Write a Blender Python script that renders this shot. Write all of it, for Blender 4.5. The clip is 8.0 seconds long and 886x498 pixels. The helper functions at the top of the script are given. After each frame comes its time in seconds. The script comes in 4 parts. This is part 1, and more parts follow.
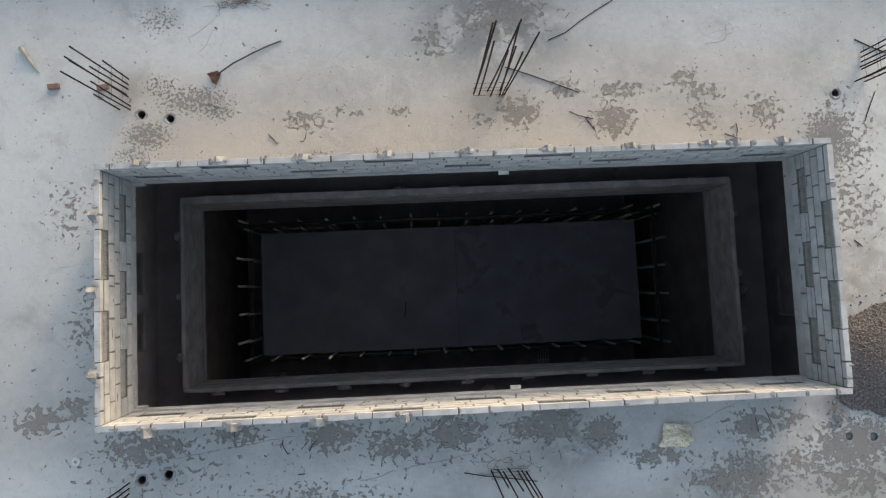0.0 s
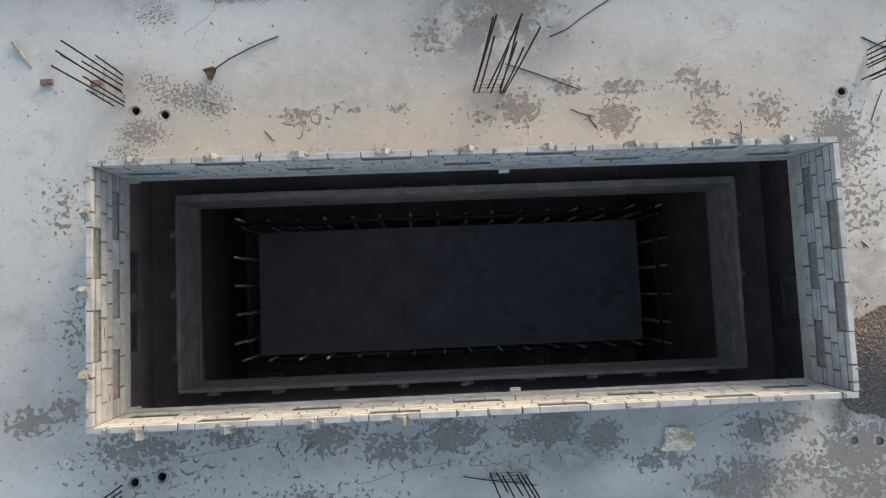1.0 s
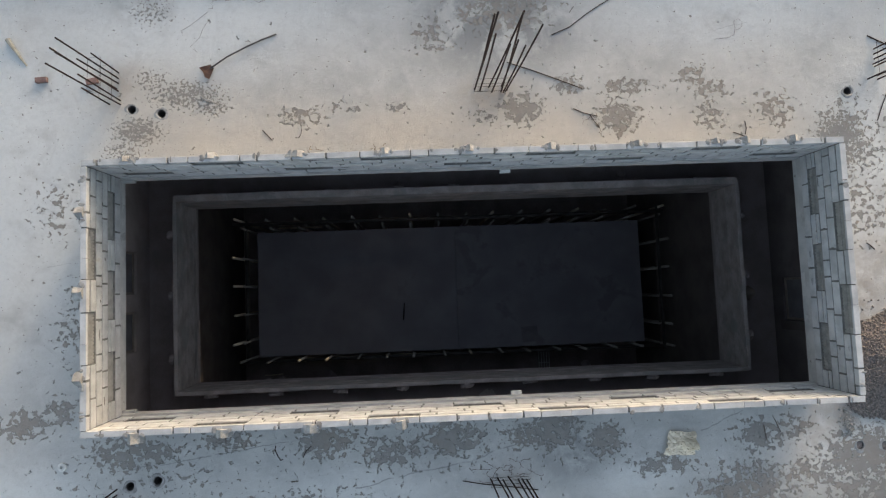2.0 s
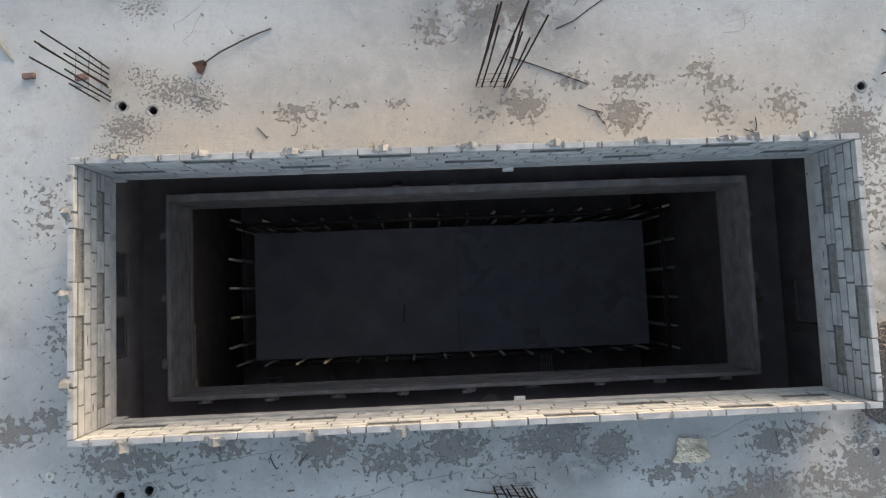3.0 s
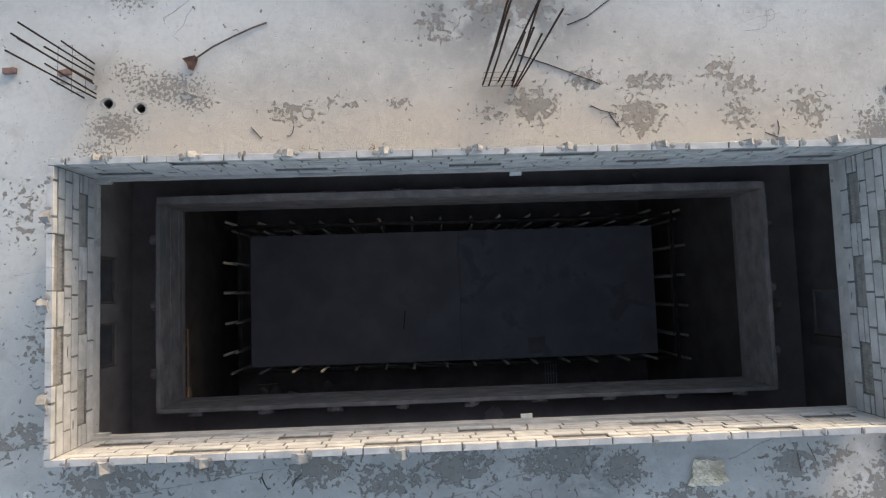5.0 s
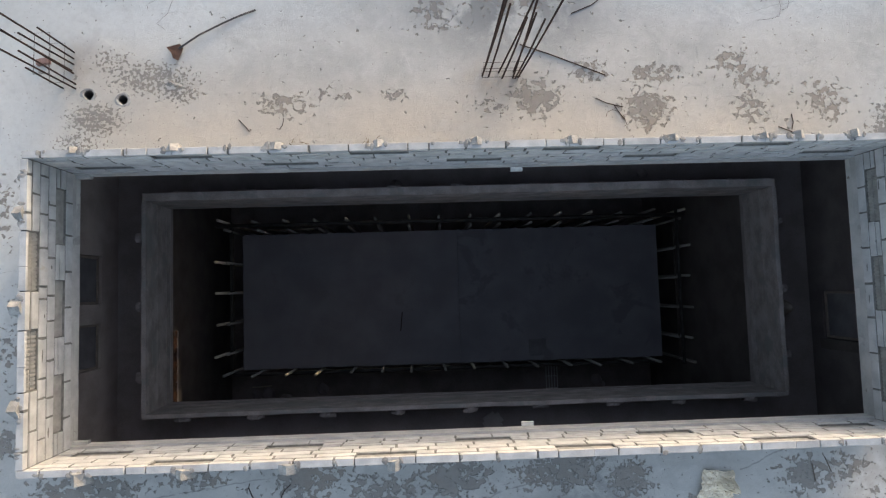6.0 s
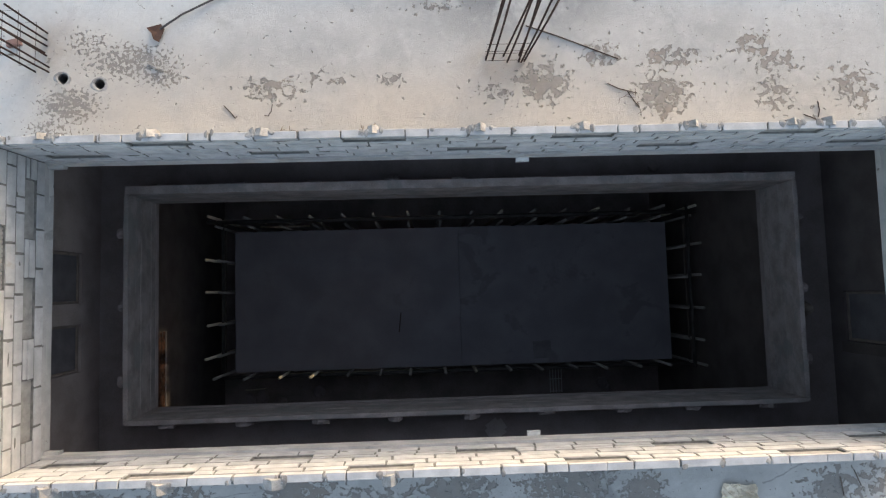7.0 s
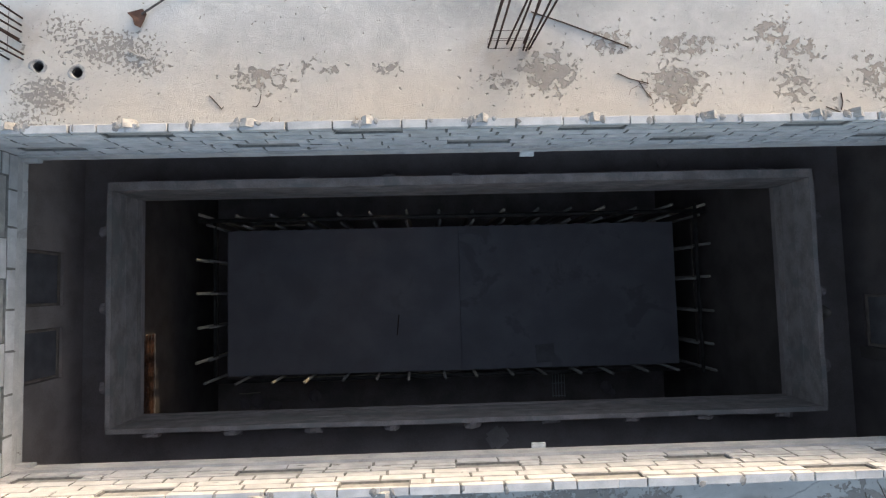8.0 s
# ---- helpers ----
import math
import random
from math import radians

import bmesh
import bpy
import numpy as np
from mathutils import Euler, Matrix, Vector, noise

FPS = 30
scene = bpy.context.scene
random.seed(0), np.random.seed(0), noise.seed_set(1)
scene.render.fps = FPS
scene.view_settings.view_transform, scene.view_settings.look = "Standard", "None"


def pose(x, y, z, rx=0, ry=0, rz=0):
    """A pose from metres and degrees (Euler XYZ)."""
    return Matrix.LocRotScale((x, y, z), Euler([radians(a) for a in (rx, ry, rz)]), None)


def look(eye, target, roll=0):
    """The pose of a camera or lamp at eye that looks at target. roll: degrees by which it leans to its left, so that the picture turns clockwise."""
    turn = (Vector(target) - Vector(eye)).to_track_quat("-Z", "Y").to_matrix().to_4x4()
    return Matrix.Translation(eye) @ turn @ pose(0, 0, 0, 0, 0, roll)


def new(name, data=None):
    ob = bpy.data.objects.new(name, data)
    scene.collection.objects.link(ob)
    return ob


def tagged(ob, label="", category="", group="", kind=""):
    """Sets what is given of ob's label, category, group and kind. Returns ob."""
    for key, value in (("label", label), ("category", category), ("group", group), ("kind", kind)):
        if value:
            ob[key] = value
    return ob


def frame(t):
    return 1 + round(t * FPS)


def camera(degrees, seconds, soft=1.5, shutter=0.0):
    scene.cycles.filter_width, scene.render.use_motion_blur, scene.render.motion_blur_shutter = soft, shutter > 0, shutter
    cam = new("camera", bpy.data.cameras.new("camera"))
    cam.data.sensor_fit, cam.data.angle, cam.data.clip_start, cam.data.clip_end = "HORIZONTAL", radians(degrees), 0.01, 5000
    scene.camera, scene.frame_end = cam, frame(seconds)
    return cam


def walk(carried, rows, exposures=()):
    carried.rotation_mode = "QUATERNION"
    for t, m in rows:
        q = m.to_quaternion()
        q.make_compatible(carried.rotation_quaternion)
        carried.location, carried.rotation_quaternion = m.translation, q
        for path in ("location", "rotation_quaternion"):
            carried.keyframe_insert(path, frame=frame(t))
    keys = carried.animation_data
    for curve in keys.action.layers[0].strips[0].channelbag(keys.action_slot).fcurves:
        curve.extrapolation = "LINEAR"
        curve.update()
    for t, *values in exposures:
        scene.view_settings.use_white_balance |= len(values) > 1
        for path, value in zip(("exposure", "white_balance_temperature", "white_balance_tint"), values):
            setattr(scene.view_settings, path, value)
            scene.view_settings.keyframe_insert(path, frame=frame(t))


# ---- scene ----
cam = camera(73.7, 8.0, 1.2)
# seconds, place in metres, turn in degrees; the camera hangs over the light well and looks down
PATH = [
    (0.0, -0.998, -0.139, 12.006, 3.861, -1.888, -2.500),
    (0.5, -0.989, -0.158, 11.883, 3.906, -1.898, -2.569),
    (1.0, -0.955, -0.134, 11.805, 3.845, -1.844, -2.297),
    (1.5, -0.954, -0.115, 11.764, 3.831, -1.868, -2.197),
    (3.0, -0.954, -0.073, 11.265, 3.911, -1.824, -2.293),
    (3.5, -0.953, -0.043, 11.102, 3.840, -1.825, -2.340),
    (4.0, -0.989, 0.004, 10.934, 3.870, -1.875, -2.323),
    (4.5, -0.993, 0.081, 10.813, 3.875, -1.765, -2.057),
    (6.0, -0.909, 0.144, 10.138, 3.859, -1.796, -1.700),
    (6.5, -0.901, 0.137, 9.794, 3.854, -1.785, -1.641),
    (7.0, -0.881, 0.126, 9.423, 3.869, -1.739, -1.600),
    (7.5, -0.882, 0.142, 9.140, 3.853, -1.778, -1.542),
    (8.0, -0.847, 0.155, 8.847, 3.907, -1.718, -1.460),
]
EXPOSURES = [(0.0, 1.49, 6040, 11), (3.0, 1.54, 6030, 12), (6.0, 1.69, 5960, 13), (8.0, 1.90, 5920, 13)]
walk(cam, [(t, pose(*p)) for t, *p in PATH], EXPOSURES)

# ---- light ----
SUN_AZ, SUN_EL = math.atan2(0.488, 0.873), radians(7.0)
world = bpy.data.worlds.new("sky")
scene.world = world
world.use_nodes = True
wn = world.node_tree
sky = wn.nodes.new("ShaderNodeTexSky")
sky.sky_type, sky.sun_disc = "NISHITA", False
sky.sun_elevation, sky.sun_rotation = SUN_EL, SUN_AZ
sky.dust_density, sky.air_density, sky.ozone_density = 3.5, 1.0, 0.4
haze = wn.nodes.new("ShaderNodeHueSaturation")
haze.inputs["Saturation"].default_value = 0.75
wn.links.new(sky.outputs[0], haze.inputs["Color"])
wn.links.new(haze.outputs[0], wn.nodes["Background"].inputs[0])
wn.nodes["Background"].inputs[1].default_value = 0.168
sun = new("sun", bpy.data.lights.new("sun", "SUN"))
sun.data.energy, sun.data.angle, sun.data.color = 0.47, radians(0.6), (1.0, 0.78, 0.45)
sun.matrix_world = look((0, 0, 30), (-0.488 * math.cos(SUN_EL), -0.873 * math.cos(SUN_EL), 30 - math.sin(SUN_EL)))


# ---- materials ----
def node(nt, kind, **sets):
    n = nt.nodes.new(kind)
    for key, value in sets.items():
        n.inputs[key].default_value = value
    return n


def ramp(nt, source, lo, hi):
    n = nt.nodes.new("ShaderNodeMapRange")
    n.interpolation_type = "SMOOTHSTEP"
    n.inputs["From Min"].default_value, n.inputs["From Max"].default_value = lo, hi
    nt.links.new(source, n.inputs["Value"])
    return n.outputs[0]


def blend(nt, fac, a, b, how="MIX"):
    n = nt.nodes.new("ShaderNodeMix")
    n.data_type, n.blend_type = "RGBA", how
    for value, socket in ((fac, n.inputs[0]), (a, n.inputs[6]), (b, n.inputs[7])):
        if isinstance(value, (float, int)):
            socket.default_value = value
        elif isinstance(value, tuple):
            socket.default_value = (*value, 1)
        else:
            nt.links.new(value, socket)
    return n.outputs[2]


def calc(nt, op, a, b=0.0):
    n = nt.nodes.new("ShaderNodeMath")
    n.operation = op
    for value, socket in ((a, n.inputs[0]), (b, n.inputs[1])):
        if isinstance(value, (float, int)):
            socket.default_value = value
        else:
            nt.links.new(value, socket)
    return n.outputs[0]


def noise_at(nt, place, scale, detail=6.0, rough=0.55, shift=0.0):
    n = node(nt, "ShaderNodeTexNoise", Scale=scale, Detail=detail, Roughness=rough, Distortion=shift)
    nt.links.new(place, n.inputs["Vector"])
    return n.outputs[0]


def started(name):
    m = bpy.data.materials.new(name)
    m.use_nodes = True
    nt = m.node_tree
    geo = nt.nodes.new("ShaderNodeNewGeometry")
    return m, nt, geo.outputs["Position"], nt.nodes["Principled BSDF"]


def relief(nt, bsdf, height, strength, distance=0.01):
    n = node(nt, "ShaderNodeBump", Strength=strength, Distance=distance)
    nt.links.new(height, n.inputs["Height"])
    nt.links.new(n.outputs[0], bsdf.inputs["Normal"])


def surface(name, dark, light, coarse=3.0, fine=60.0, rough=0.88, bump=0.4, spread=0.0, metal=0.0, stain=None, stain_scale=2.0, stain_from=0.55, stretch=(1, 1, 1)):
    """Two tones mixed at two scales, a stain with an uneven outline, grain in the relief."""
    m, nt, place, bsdf = started(name)
    if stretch != (1, 1, 1):
        v = nt.nodes.new("ShaderNodeVectorMath")
        v.operation = "MULTIPLY"
        v.inputs[1].default_value = stretch
        nt.links.new(place, v.inputs[0])
        place = v.outputs[0]
    a, b = noise_at(nt, place, coarse, 7), noise_at(nt, place, fine, 4)
    tone = ramp(nt, calc(nt, "ADD", calc(nt, "MULTIPLY", a, 0.7), calc(nt, "MULTIPLY", b, 0.3)), 0.36, 0.64)
    colour = blend(nt, tone, dark, light)
    if spread:
        info = nt.nodes.new("ShaderNodeObjectInfo")
        k = calc(nt, "ADD", calc(nt, "MULTIPLY", info.outputs["Random"], spread), 1 - spread / 2)
        grey = nt.nodes.new("ShaderNodeCombineColor")
        for socket in grey.inputs:
            nt.links.new(k, socket)
        colour = blend(nt, 1.0, colour, grey.outputs[0], "MULTIPLY")
    if stain:
        s = ramp(nt, noise_at(nt, place, stain_scale, 8, 0.65, 0.4), stain_from, stain_from + 0.08)
        colour = blend(nt, calc(nt, "MULTIPLY", s, 0.75), colour, stain)
    nt.links.new(colour, bsdf.inputs["Base Color"])
    bsdf.inputs["Roughness"].default_value, bsdf.inputs["Metallic"].default_value = rough, metal
    relief(nt, bsdf, calc(nt, "ADD", a, calc(nt, "MULTIPLY", b, 0.6)), bump)
    return m


def screed():
    """Pale cement screed: cloudy tone, peeled patches that gather in some places, a damp cloud, a painted sunlit strip
    by the north wall, fine cracks and specks.
    """
    m, nt, place, bsdf = started("roof_screed")

    def near(spots):
        total = None
        for x, y, rx, ry, k in spots:
            v = nt.nodes.new("ShaderNodeVectorMath")
            v.operation, v.inputs[1].default_value = "SUBTRACT", (x, y, 0)
            nt.links.new(place, v.inputs[0])
            w = nt.nodes.new("ShaderNodeVectorMath")
            w.operation, w.inputs[1].default_value = "MULTIPLY", (1 / rx, 1 / ry, 0)
            nt.links.new(v.outputs[0], w.inputs[0])
            ln = nt.nodes.new("ShaderNodeVectorMath")
            ln.operation = "LENGTH"
            nt.links.new(w.outputs[0], ln.inputs[0])
            one = calc(nt, "MULTIPLY", ramp(nt, ln.outputs["Value"], 1.25, 0.2), k)
            total = one if total is None else calc(nt, "MAXIMUM", total, one)
        return total

    cloud = noise_at(nt, place, 0.55, 6, 0.6, 0.6)
    mid = noise_at(nt, place, 3.2, 8, 0.6, 0.3)
    grain = noise_at(nt, place, 70, 4)
    base = blend(nt, ramp(nt, cloud, 0.35, 0.65), (0.384, 0.388, 0.385), (0.482, 0.483, 0.474))
    base = blend(nt, calc(nt, "MULTIPLY", ramp(nt, mid, 0.40, 0.72), 0.55), base, (0.557, 0.557, 0.546))
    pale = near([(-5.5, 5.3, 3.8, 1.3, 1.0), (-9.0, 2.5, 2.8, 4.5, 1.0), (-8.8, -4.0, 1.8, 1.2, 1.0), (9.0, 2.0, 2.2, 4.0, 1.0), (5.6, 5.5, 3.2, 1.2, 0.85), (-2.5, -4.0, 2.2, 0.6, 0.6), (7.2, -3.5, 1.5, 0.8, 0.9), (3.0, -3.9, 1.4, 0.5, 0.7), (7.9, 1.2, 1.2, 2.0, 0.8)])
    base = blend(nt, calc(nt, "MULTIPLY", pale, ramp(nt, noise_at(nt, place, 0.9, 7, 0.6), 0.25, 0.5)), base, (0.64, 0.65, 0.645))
    damp = near([(0.7, 5.3, 1.9, 1.3, 1.25), (-6.5, 6.0, 1.0, 0.8, 0.4), (0.5, 3.6, 0.9, 0.5, 0.5), (1.9, -3.3, 1.0, 0.9, 0.9), (-1.0, -3.2, 0.5, 0.4, 0.6), (5.3, -4.3, 1.5, 0.7, 0.9), (7.6, -2.85, 0.9, 0.4, 1.0)])
    dampmask = calc(nt, "MULTIPLY", damp, ramp(nt, noise_at(nt, place, 1.6, 9, 0.66, 0.3), 0.38, 0.56))
    base = blend(nt, calc(nt, "MULTIPLY", dampmask, 0.85), base, (0.205, 0.215, 0.22))
    earth = near([(-6.75, 4.1, 0.6, 0.55, 0.8), (0.5, 3.75, 0.9, 0.5, 0.75), (-6.4, 3.15, 0.5, 0.3, 0.6), (8.3, 0.0, 0.9, 1.0, 0.7), (7.8, -0.6, 0.6, 0.7, 1.0), (0.6, -3.9, 0.5, 0.25, 0.6), (6.5, -3.2, 0.9, 1.0, 0.55), (8.0, -4.4, 1.4, 0.5, 0.8), (7.2, -2.9, 0.5, 0.4, 0.8)])
    base = blend(nt, calc(nt, "MULTIPLY", earth, ramp(nt, mid, 0.3, 0.6)), base, (0.345, 0.31, 0.275))
    # warm tint painted along the north rim for the low sun's light
    sun_tint = near([(-4.4, 3.0, 2.9, 1.1, 0.75), (-1.0, 3.0, 2.6, 0.9, 0.75), (2.0, 2.95, 3.0, 0.9, 0.6), (5.0, 2.8, 2.4, 0.8, 0.5), (-6.3, 3.7, 1.2, 1.0, 0.6)])
    base = blend(nt, calc(nt, "MULTIPLY", sun_tint, ramp(nt, noise_at(nt, place, 0.8, 7, 0.6, 0.4), 0.2, 0.55)), base, (0.53, 0.49, 0.435))
    worn_grit = near([
        (-6.45, 3.2, 0.7, 0.42, 1.05), (-5.5, 3.9, 1.05, 0.45, 0.95), (-6.2, 4.2, 0.5, 0.35, 0.8), (-5.0, 3.65, 0.55, 0.3, 0.9), (-6.75, 2.8, 0.6, 0.3, 0.8),
        (-6.2, 5.6, 0.7, 0.5, 0.72), (7.6, 2.6, 0.7, 0.9, 0.85), (7.3, 1.0, 0.5, 1.2, 0.72), (8.1, -3.4, 0.9, 0.5, 0.7), (0.9, -3.0, 0.5, 0.3, 0.9), (2.4, -3.1, 0.4, 0.3, 0.9)])
    worn_north = near([
        (-3.3, 3.4, 0.7, 0.3, 0.84), (-2.4, 3.6, 0.45, 0.2, 0.74), (-1.35, 3.53, 0.3, 0.15, 0.95), (1.15, 3.45, 0.65, 0.45, 1.1), (0.35, 3.3, 0.45, 0.2, 0.81),
        (3.3, 3.85, 0.8, 0.22, 1.0), (3.1, 3.2, 0.6, 0.5, 1.08), (4.7, 4.0, 0.5, 0.4, 0.78), (5.0, 3.2, 0.5, 0.45, 0.8), (6.3, 3.3, 0.6, 0.5, 0.85), (5.0, 3.75, 0.6, 0.3, 0.85), (7.9, 2.6, 1.0, 1.2, 0.72), (8.0, 1.2, 1.1, 1.0, 0.62),
        (2.1, 3.9, 0.5, 0.3, 0.82), (0.9, 5.5, 1.3, 0.7, 0.9), (-0.6, 5.0, 0.6, 0.5, 0.72), (-8.0, 1.7, 0.7, 0.8, 0.56)])
    worn_south = near([
        (-8.6, -2.4, 0.7, 0.4, 1.01), (-7.9, -2.2, 0.5, 0.4, 0.90), (-7.6, -0.6, 0.6, 1.2, 0.67), (-6.6, -3.0, 1.2, 0.5, 0.95), (-4.8, -2.85, 0.7, 0.35, 0.90),
        (-2.9, -2.95, 0.9, 0.45, 1.06), (-1.7, -3.2, 0.8, 0.45, 0.95), (-0.5, -3.0, 0.9, 0.5, 1.06), (1.5, -2.95, 0.7, 0.5, 1.12), (2.5, -3.2, 0.5, 0.5, 0.95),
        (3.6, -3.7, 0.9, 0.3, 1.01), (5.6, -3.2, 0.8, 0.5, 0.95), (5.3, -4.2, 1.4, 0.7, 0.95), (6.6, -4.0, 0.8, 0.5, 0.90), (6.3, -3.1, 0.5, 0.4, 0.84), (7.6, -3.7, 1.2, 0.7, 1.18), (-3.5, -4.2, 2.5, 0.5, 0.67), (-0.6, -3.1, 4.2, 0.7, 0.42), (-6.2, -3.4, 2.0, 0.9, 0.42), (7.6, -4.4, 1.3, 0.45, 0.95)])
    zone = calc(nt, "MAXIMUM", worn_north, worn_south)
    zone = calc(nt, "ADD", zone, calc(nt, "MULTIPLY", calc(nt, "SUBTRACT", mid, 0.5), calc(nt, "MULTIPLY", ramp(nt, zone, 0.0, 0.5), 1.2)))
    sheets = calc(nt, "ADD", noise_at(nt, place, 4.6, 5.5, 0.62, 0.35), calc(nt, "MULTIPLY", zone, 0.23))
    chips = calc(nt, "ADD", noise_at(nt, place, 9.0, 4.0, 0.56, 0.35), calc(nt, "MULTIPLY", zone, 0.215))
    crumbs = calc(nt, "ADD", noise_at(nt, place, 17.0, 3.0, 0.58, 0.3), calc(nt, "MULTIPLY", calc(nt, "ADD", worn_grit, calc(nt, "MULTIPLY", zone, 0.4)), 0.29))
    peeled = calc(nt, "MAXIMUM", ramp(nt, sheets, 0.743, 0.775), calc(nt, "MAXIMUM", ramp(nt, chips, 0.664, 0.70), ramp(nt, crumbs, 0.73, 0.76)))
    tone = blend(nt, ramp(nt, cloud, 0.4, 0.6), (0.197, 0.188, 0.178), (0.23, 0.199, 0.171))
    tone = blend(nt, calc(nt, "MULTIPLY", ramp(nt, noise_at(nt, place, 5.0, 6, 0.6, 0.3), 0.45, 0.65), 0.45), tone, (0.265, 0.25, 0.232))
    tone = blend(nt, calc(nt, "MULTIPLY", grain, 0.25), tone, (0.16, 0.155, 0.15))
    base = blend(nt, calc(nt, "MULTIPLY", ramp(nt, sheets, 0.66, 0.775), 0.3), base, (0.27, 0.255, 0.238))
    base = blend(nt, calc(nt, "MULTIPLY", peeled, 0.92), base, tone)
    mottle = ramp(nt, noise_at(nt, place, 10, 7, 0.66, 0.3), 0.42, 0.68)
    base = blend(nt, calc(nt, "MULTIPLY", mottle, 0.13), base, (0.30, 0.30, 0.29))
    scuffs = ramp(nt, noise_at(nt, place, 1.3, 9, 0.7, 1.2), 0.52, 0.66)
    base = blend(nt, calc(nt, "MULTIPLY", scuffs, 0.2), base, (0.33, 0.325, 0.32))
    specks = ramp(nt, noise_at(nt, place, 16, 4, 0.55), 0.69, 0.72)
    base = blend(nt, calc(nt, "MULTIPLY", specks, 0.42), base, (0.22, 0.20, 0.18))
    base = blend(nt, calc(nt, "MULTIPLY", grain, 0.25), base, (0.45, 0.44, 0.42))

    def dot(v, x, y):
        n = nt.nodes.new("ShaderNodeVectorMath")
        n.operation, n.inputs[1].default_value = "DOT_PRODUCT", (x, y, 0)
        nt.links.new(v, n.inputs[0])
        return n.outputs["Value"]

    lines = None
    wobble = calc(nt, "MULTIPLY", calc(nt, "SUBTRACT", noise_at(nt, place, 1.5, 5), 0.5), 0.22)
    for (ax, ay), (bx, by), w in (((-2.4, -3.84), (0.0, -3.41), 0.02), ((0.0, -3.41), (2.45, -2.60), 0.02), ((-6.7, -3.33), (-3.2, -2.86), 0.016), ((4.38, -3.1), (5.25, -2.74), 0.02), ((-8.2, 0.6), (-7.6, 0.62), 0.008), ((5.0, 4.9), (5.9, 5.15), 0.006)):
        ln = math.hypot(bx - ax, by - ay)
        dx, dy = (bx - ax) / ln, (by - ay) / ln
        along = calc(nt, "SUBTRACT", dot(place, dx, dy), ax * dx + ay * dy)
        across = calc(nt, "ABSOLUTE", calc(nt, "ADD", calc(nt, "SUBTRACT", dot(place, -dy, dx), -ax * dy + ay * dx), wobble))
        one = calc(nt, "MULTIPLY", ramp(nt, across, w, w * 0.3), calc(nt, "MULTIPLY", calc(nt, "GREATER_THAN", along, 0.0), calc(nt, "LESS_THAN", along, ln)))
        lines = one if lines is None else calc(nt, "MAXIMUM", lines, one)
    broken = ramp(nt, noise_at(nt, place, 4.0, 5, 0.6), 0.36, 0.52)
    base = blend(nt, calc(nt, "MULTIPLY", calc(nt, "MULTIPLY", lines, broken), 0.6), base, (0.2, 0.2, 0.2))
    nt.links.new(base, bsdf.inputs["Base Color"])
    bsdf.inputs["Roughness"].default_value = 0.85
    relief(nt, bsdf, calc(nt, "SUBTRACT", calc(nt, "ADD", calc(nt, "MULTIPLY", mid, 0.5), calc(nt, "MULTIPLY", grain, 0.25)), calc(nt, "MULTIPLY", peeled, 0.6)), 1.0, 0.045)
    return m


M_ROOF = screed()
M_BLOCK = surface("aerated_block", (0.37, 0.376, 0.387), (0.50, 0.508, 0.52), 4.0, 90.0, 0.9, 0.35, 0.16, stain=(0.42, 0.40, 0.36), stain_scale=3.0, stain_from=0.62)
M_ENDS = surface("broken_block_end", (0.22, 0.216, 0.21), (0.40, 0.395, 0.385), 6.0, 60.0, 0.92, 0.6)
M_STUB = surface("mortar_stained_block", (0.17, 0.166, 0.162), (0.34, 0.34, 0.332), 6.0, 60.0, 0.92, 0.7)
M_MORTAR = surface("cement_mortar", (0.115, 0.115, 0.113), (0.205, 0.202, 0.193), 9.0, 80.0, 0.95, 0.8)
M_POCKET = surface("rough_pocket_back", (0.23, 0.23, 0.225), (0.33, 0.325, 0.315), 8.0, 70.0, 0.95, 0.8)
M_CONCRETE = surface("cast_concrete", (0.34, 0.34, 0.33), (0.48, 0.47, 0.45), 2.5, 50.0, 0.9, 0.5, stain=(0.25, 0.245, 0.235), stain_scale=1.2, stain_from=0.55)
M_CURB = surface("pale_curb_concrete", (0.36, 0.36, 0.36), (0.49, 0.49, 0.485), 2.5, 50.0, 0.9, 0.5, stain=(0.28, 0.275, 0.27), stain_scale=1.5, stain_from=0.58)
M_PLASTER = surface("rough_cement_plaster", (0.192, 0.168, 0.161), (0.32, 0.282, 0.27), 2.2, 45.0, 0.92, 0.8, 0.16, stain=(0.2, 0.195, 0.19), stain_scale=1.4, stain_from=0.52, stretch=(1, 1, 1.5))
M_INNER = surface("bare_inner_floor", (0.216, 0.186, 0.18), (0.305, 0.262, 0.256), 1.6, 40.0, 0.95, 0.5)
M_BOARD = surface("damp_grey_board", (0.088, 0.084, 0.09), (0.125, 0.12, 0.127), 3.0, 40.0, 0.85, 0.4)
M_EARTH = surface("dark_dusty_floor", (0.19, 0.163, 0.15), (0.31, 0.266, 0.242), 1.3, 25.0, 0.95, 0.5)
# these two hold the deep storey's shade in the colour, below bare concrete's tone
M_LOWWALL = surface("shade_dark_wall", (0.082, 0.069, 0.063), (0.136, 0.113, 0.103), 1.2, 30.0, 0.95, 0.5)
M_SHADED = surface("shaded_masonry", (0.082, 0.069, 0.063), (0.132, 0.111, 0.102), 1.4, 30.0, 0.95, 0.6)
M_LUMP = surface("dusty_block_end", (0.22, 0.19, 0.185), (0.34, 0.295, 0.285), 5.0, 50.0, 0.95, 0.6)
M_INNERPALE = surface("bare_grey_lump", (0.32, 0.285, 0.275), (0.45, 0.40, 0.385), 1.6, 40.0, 0.95, 0.5)
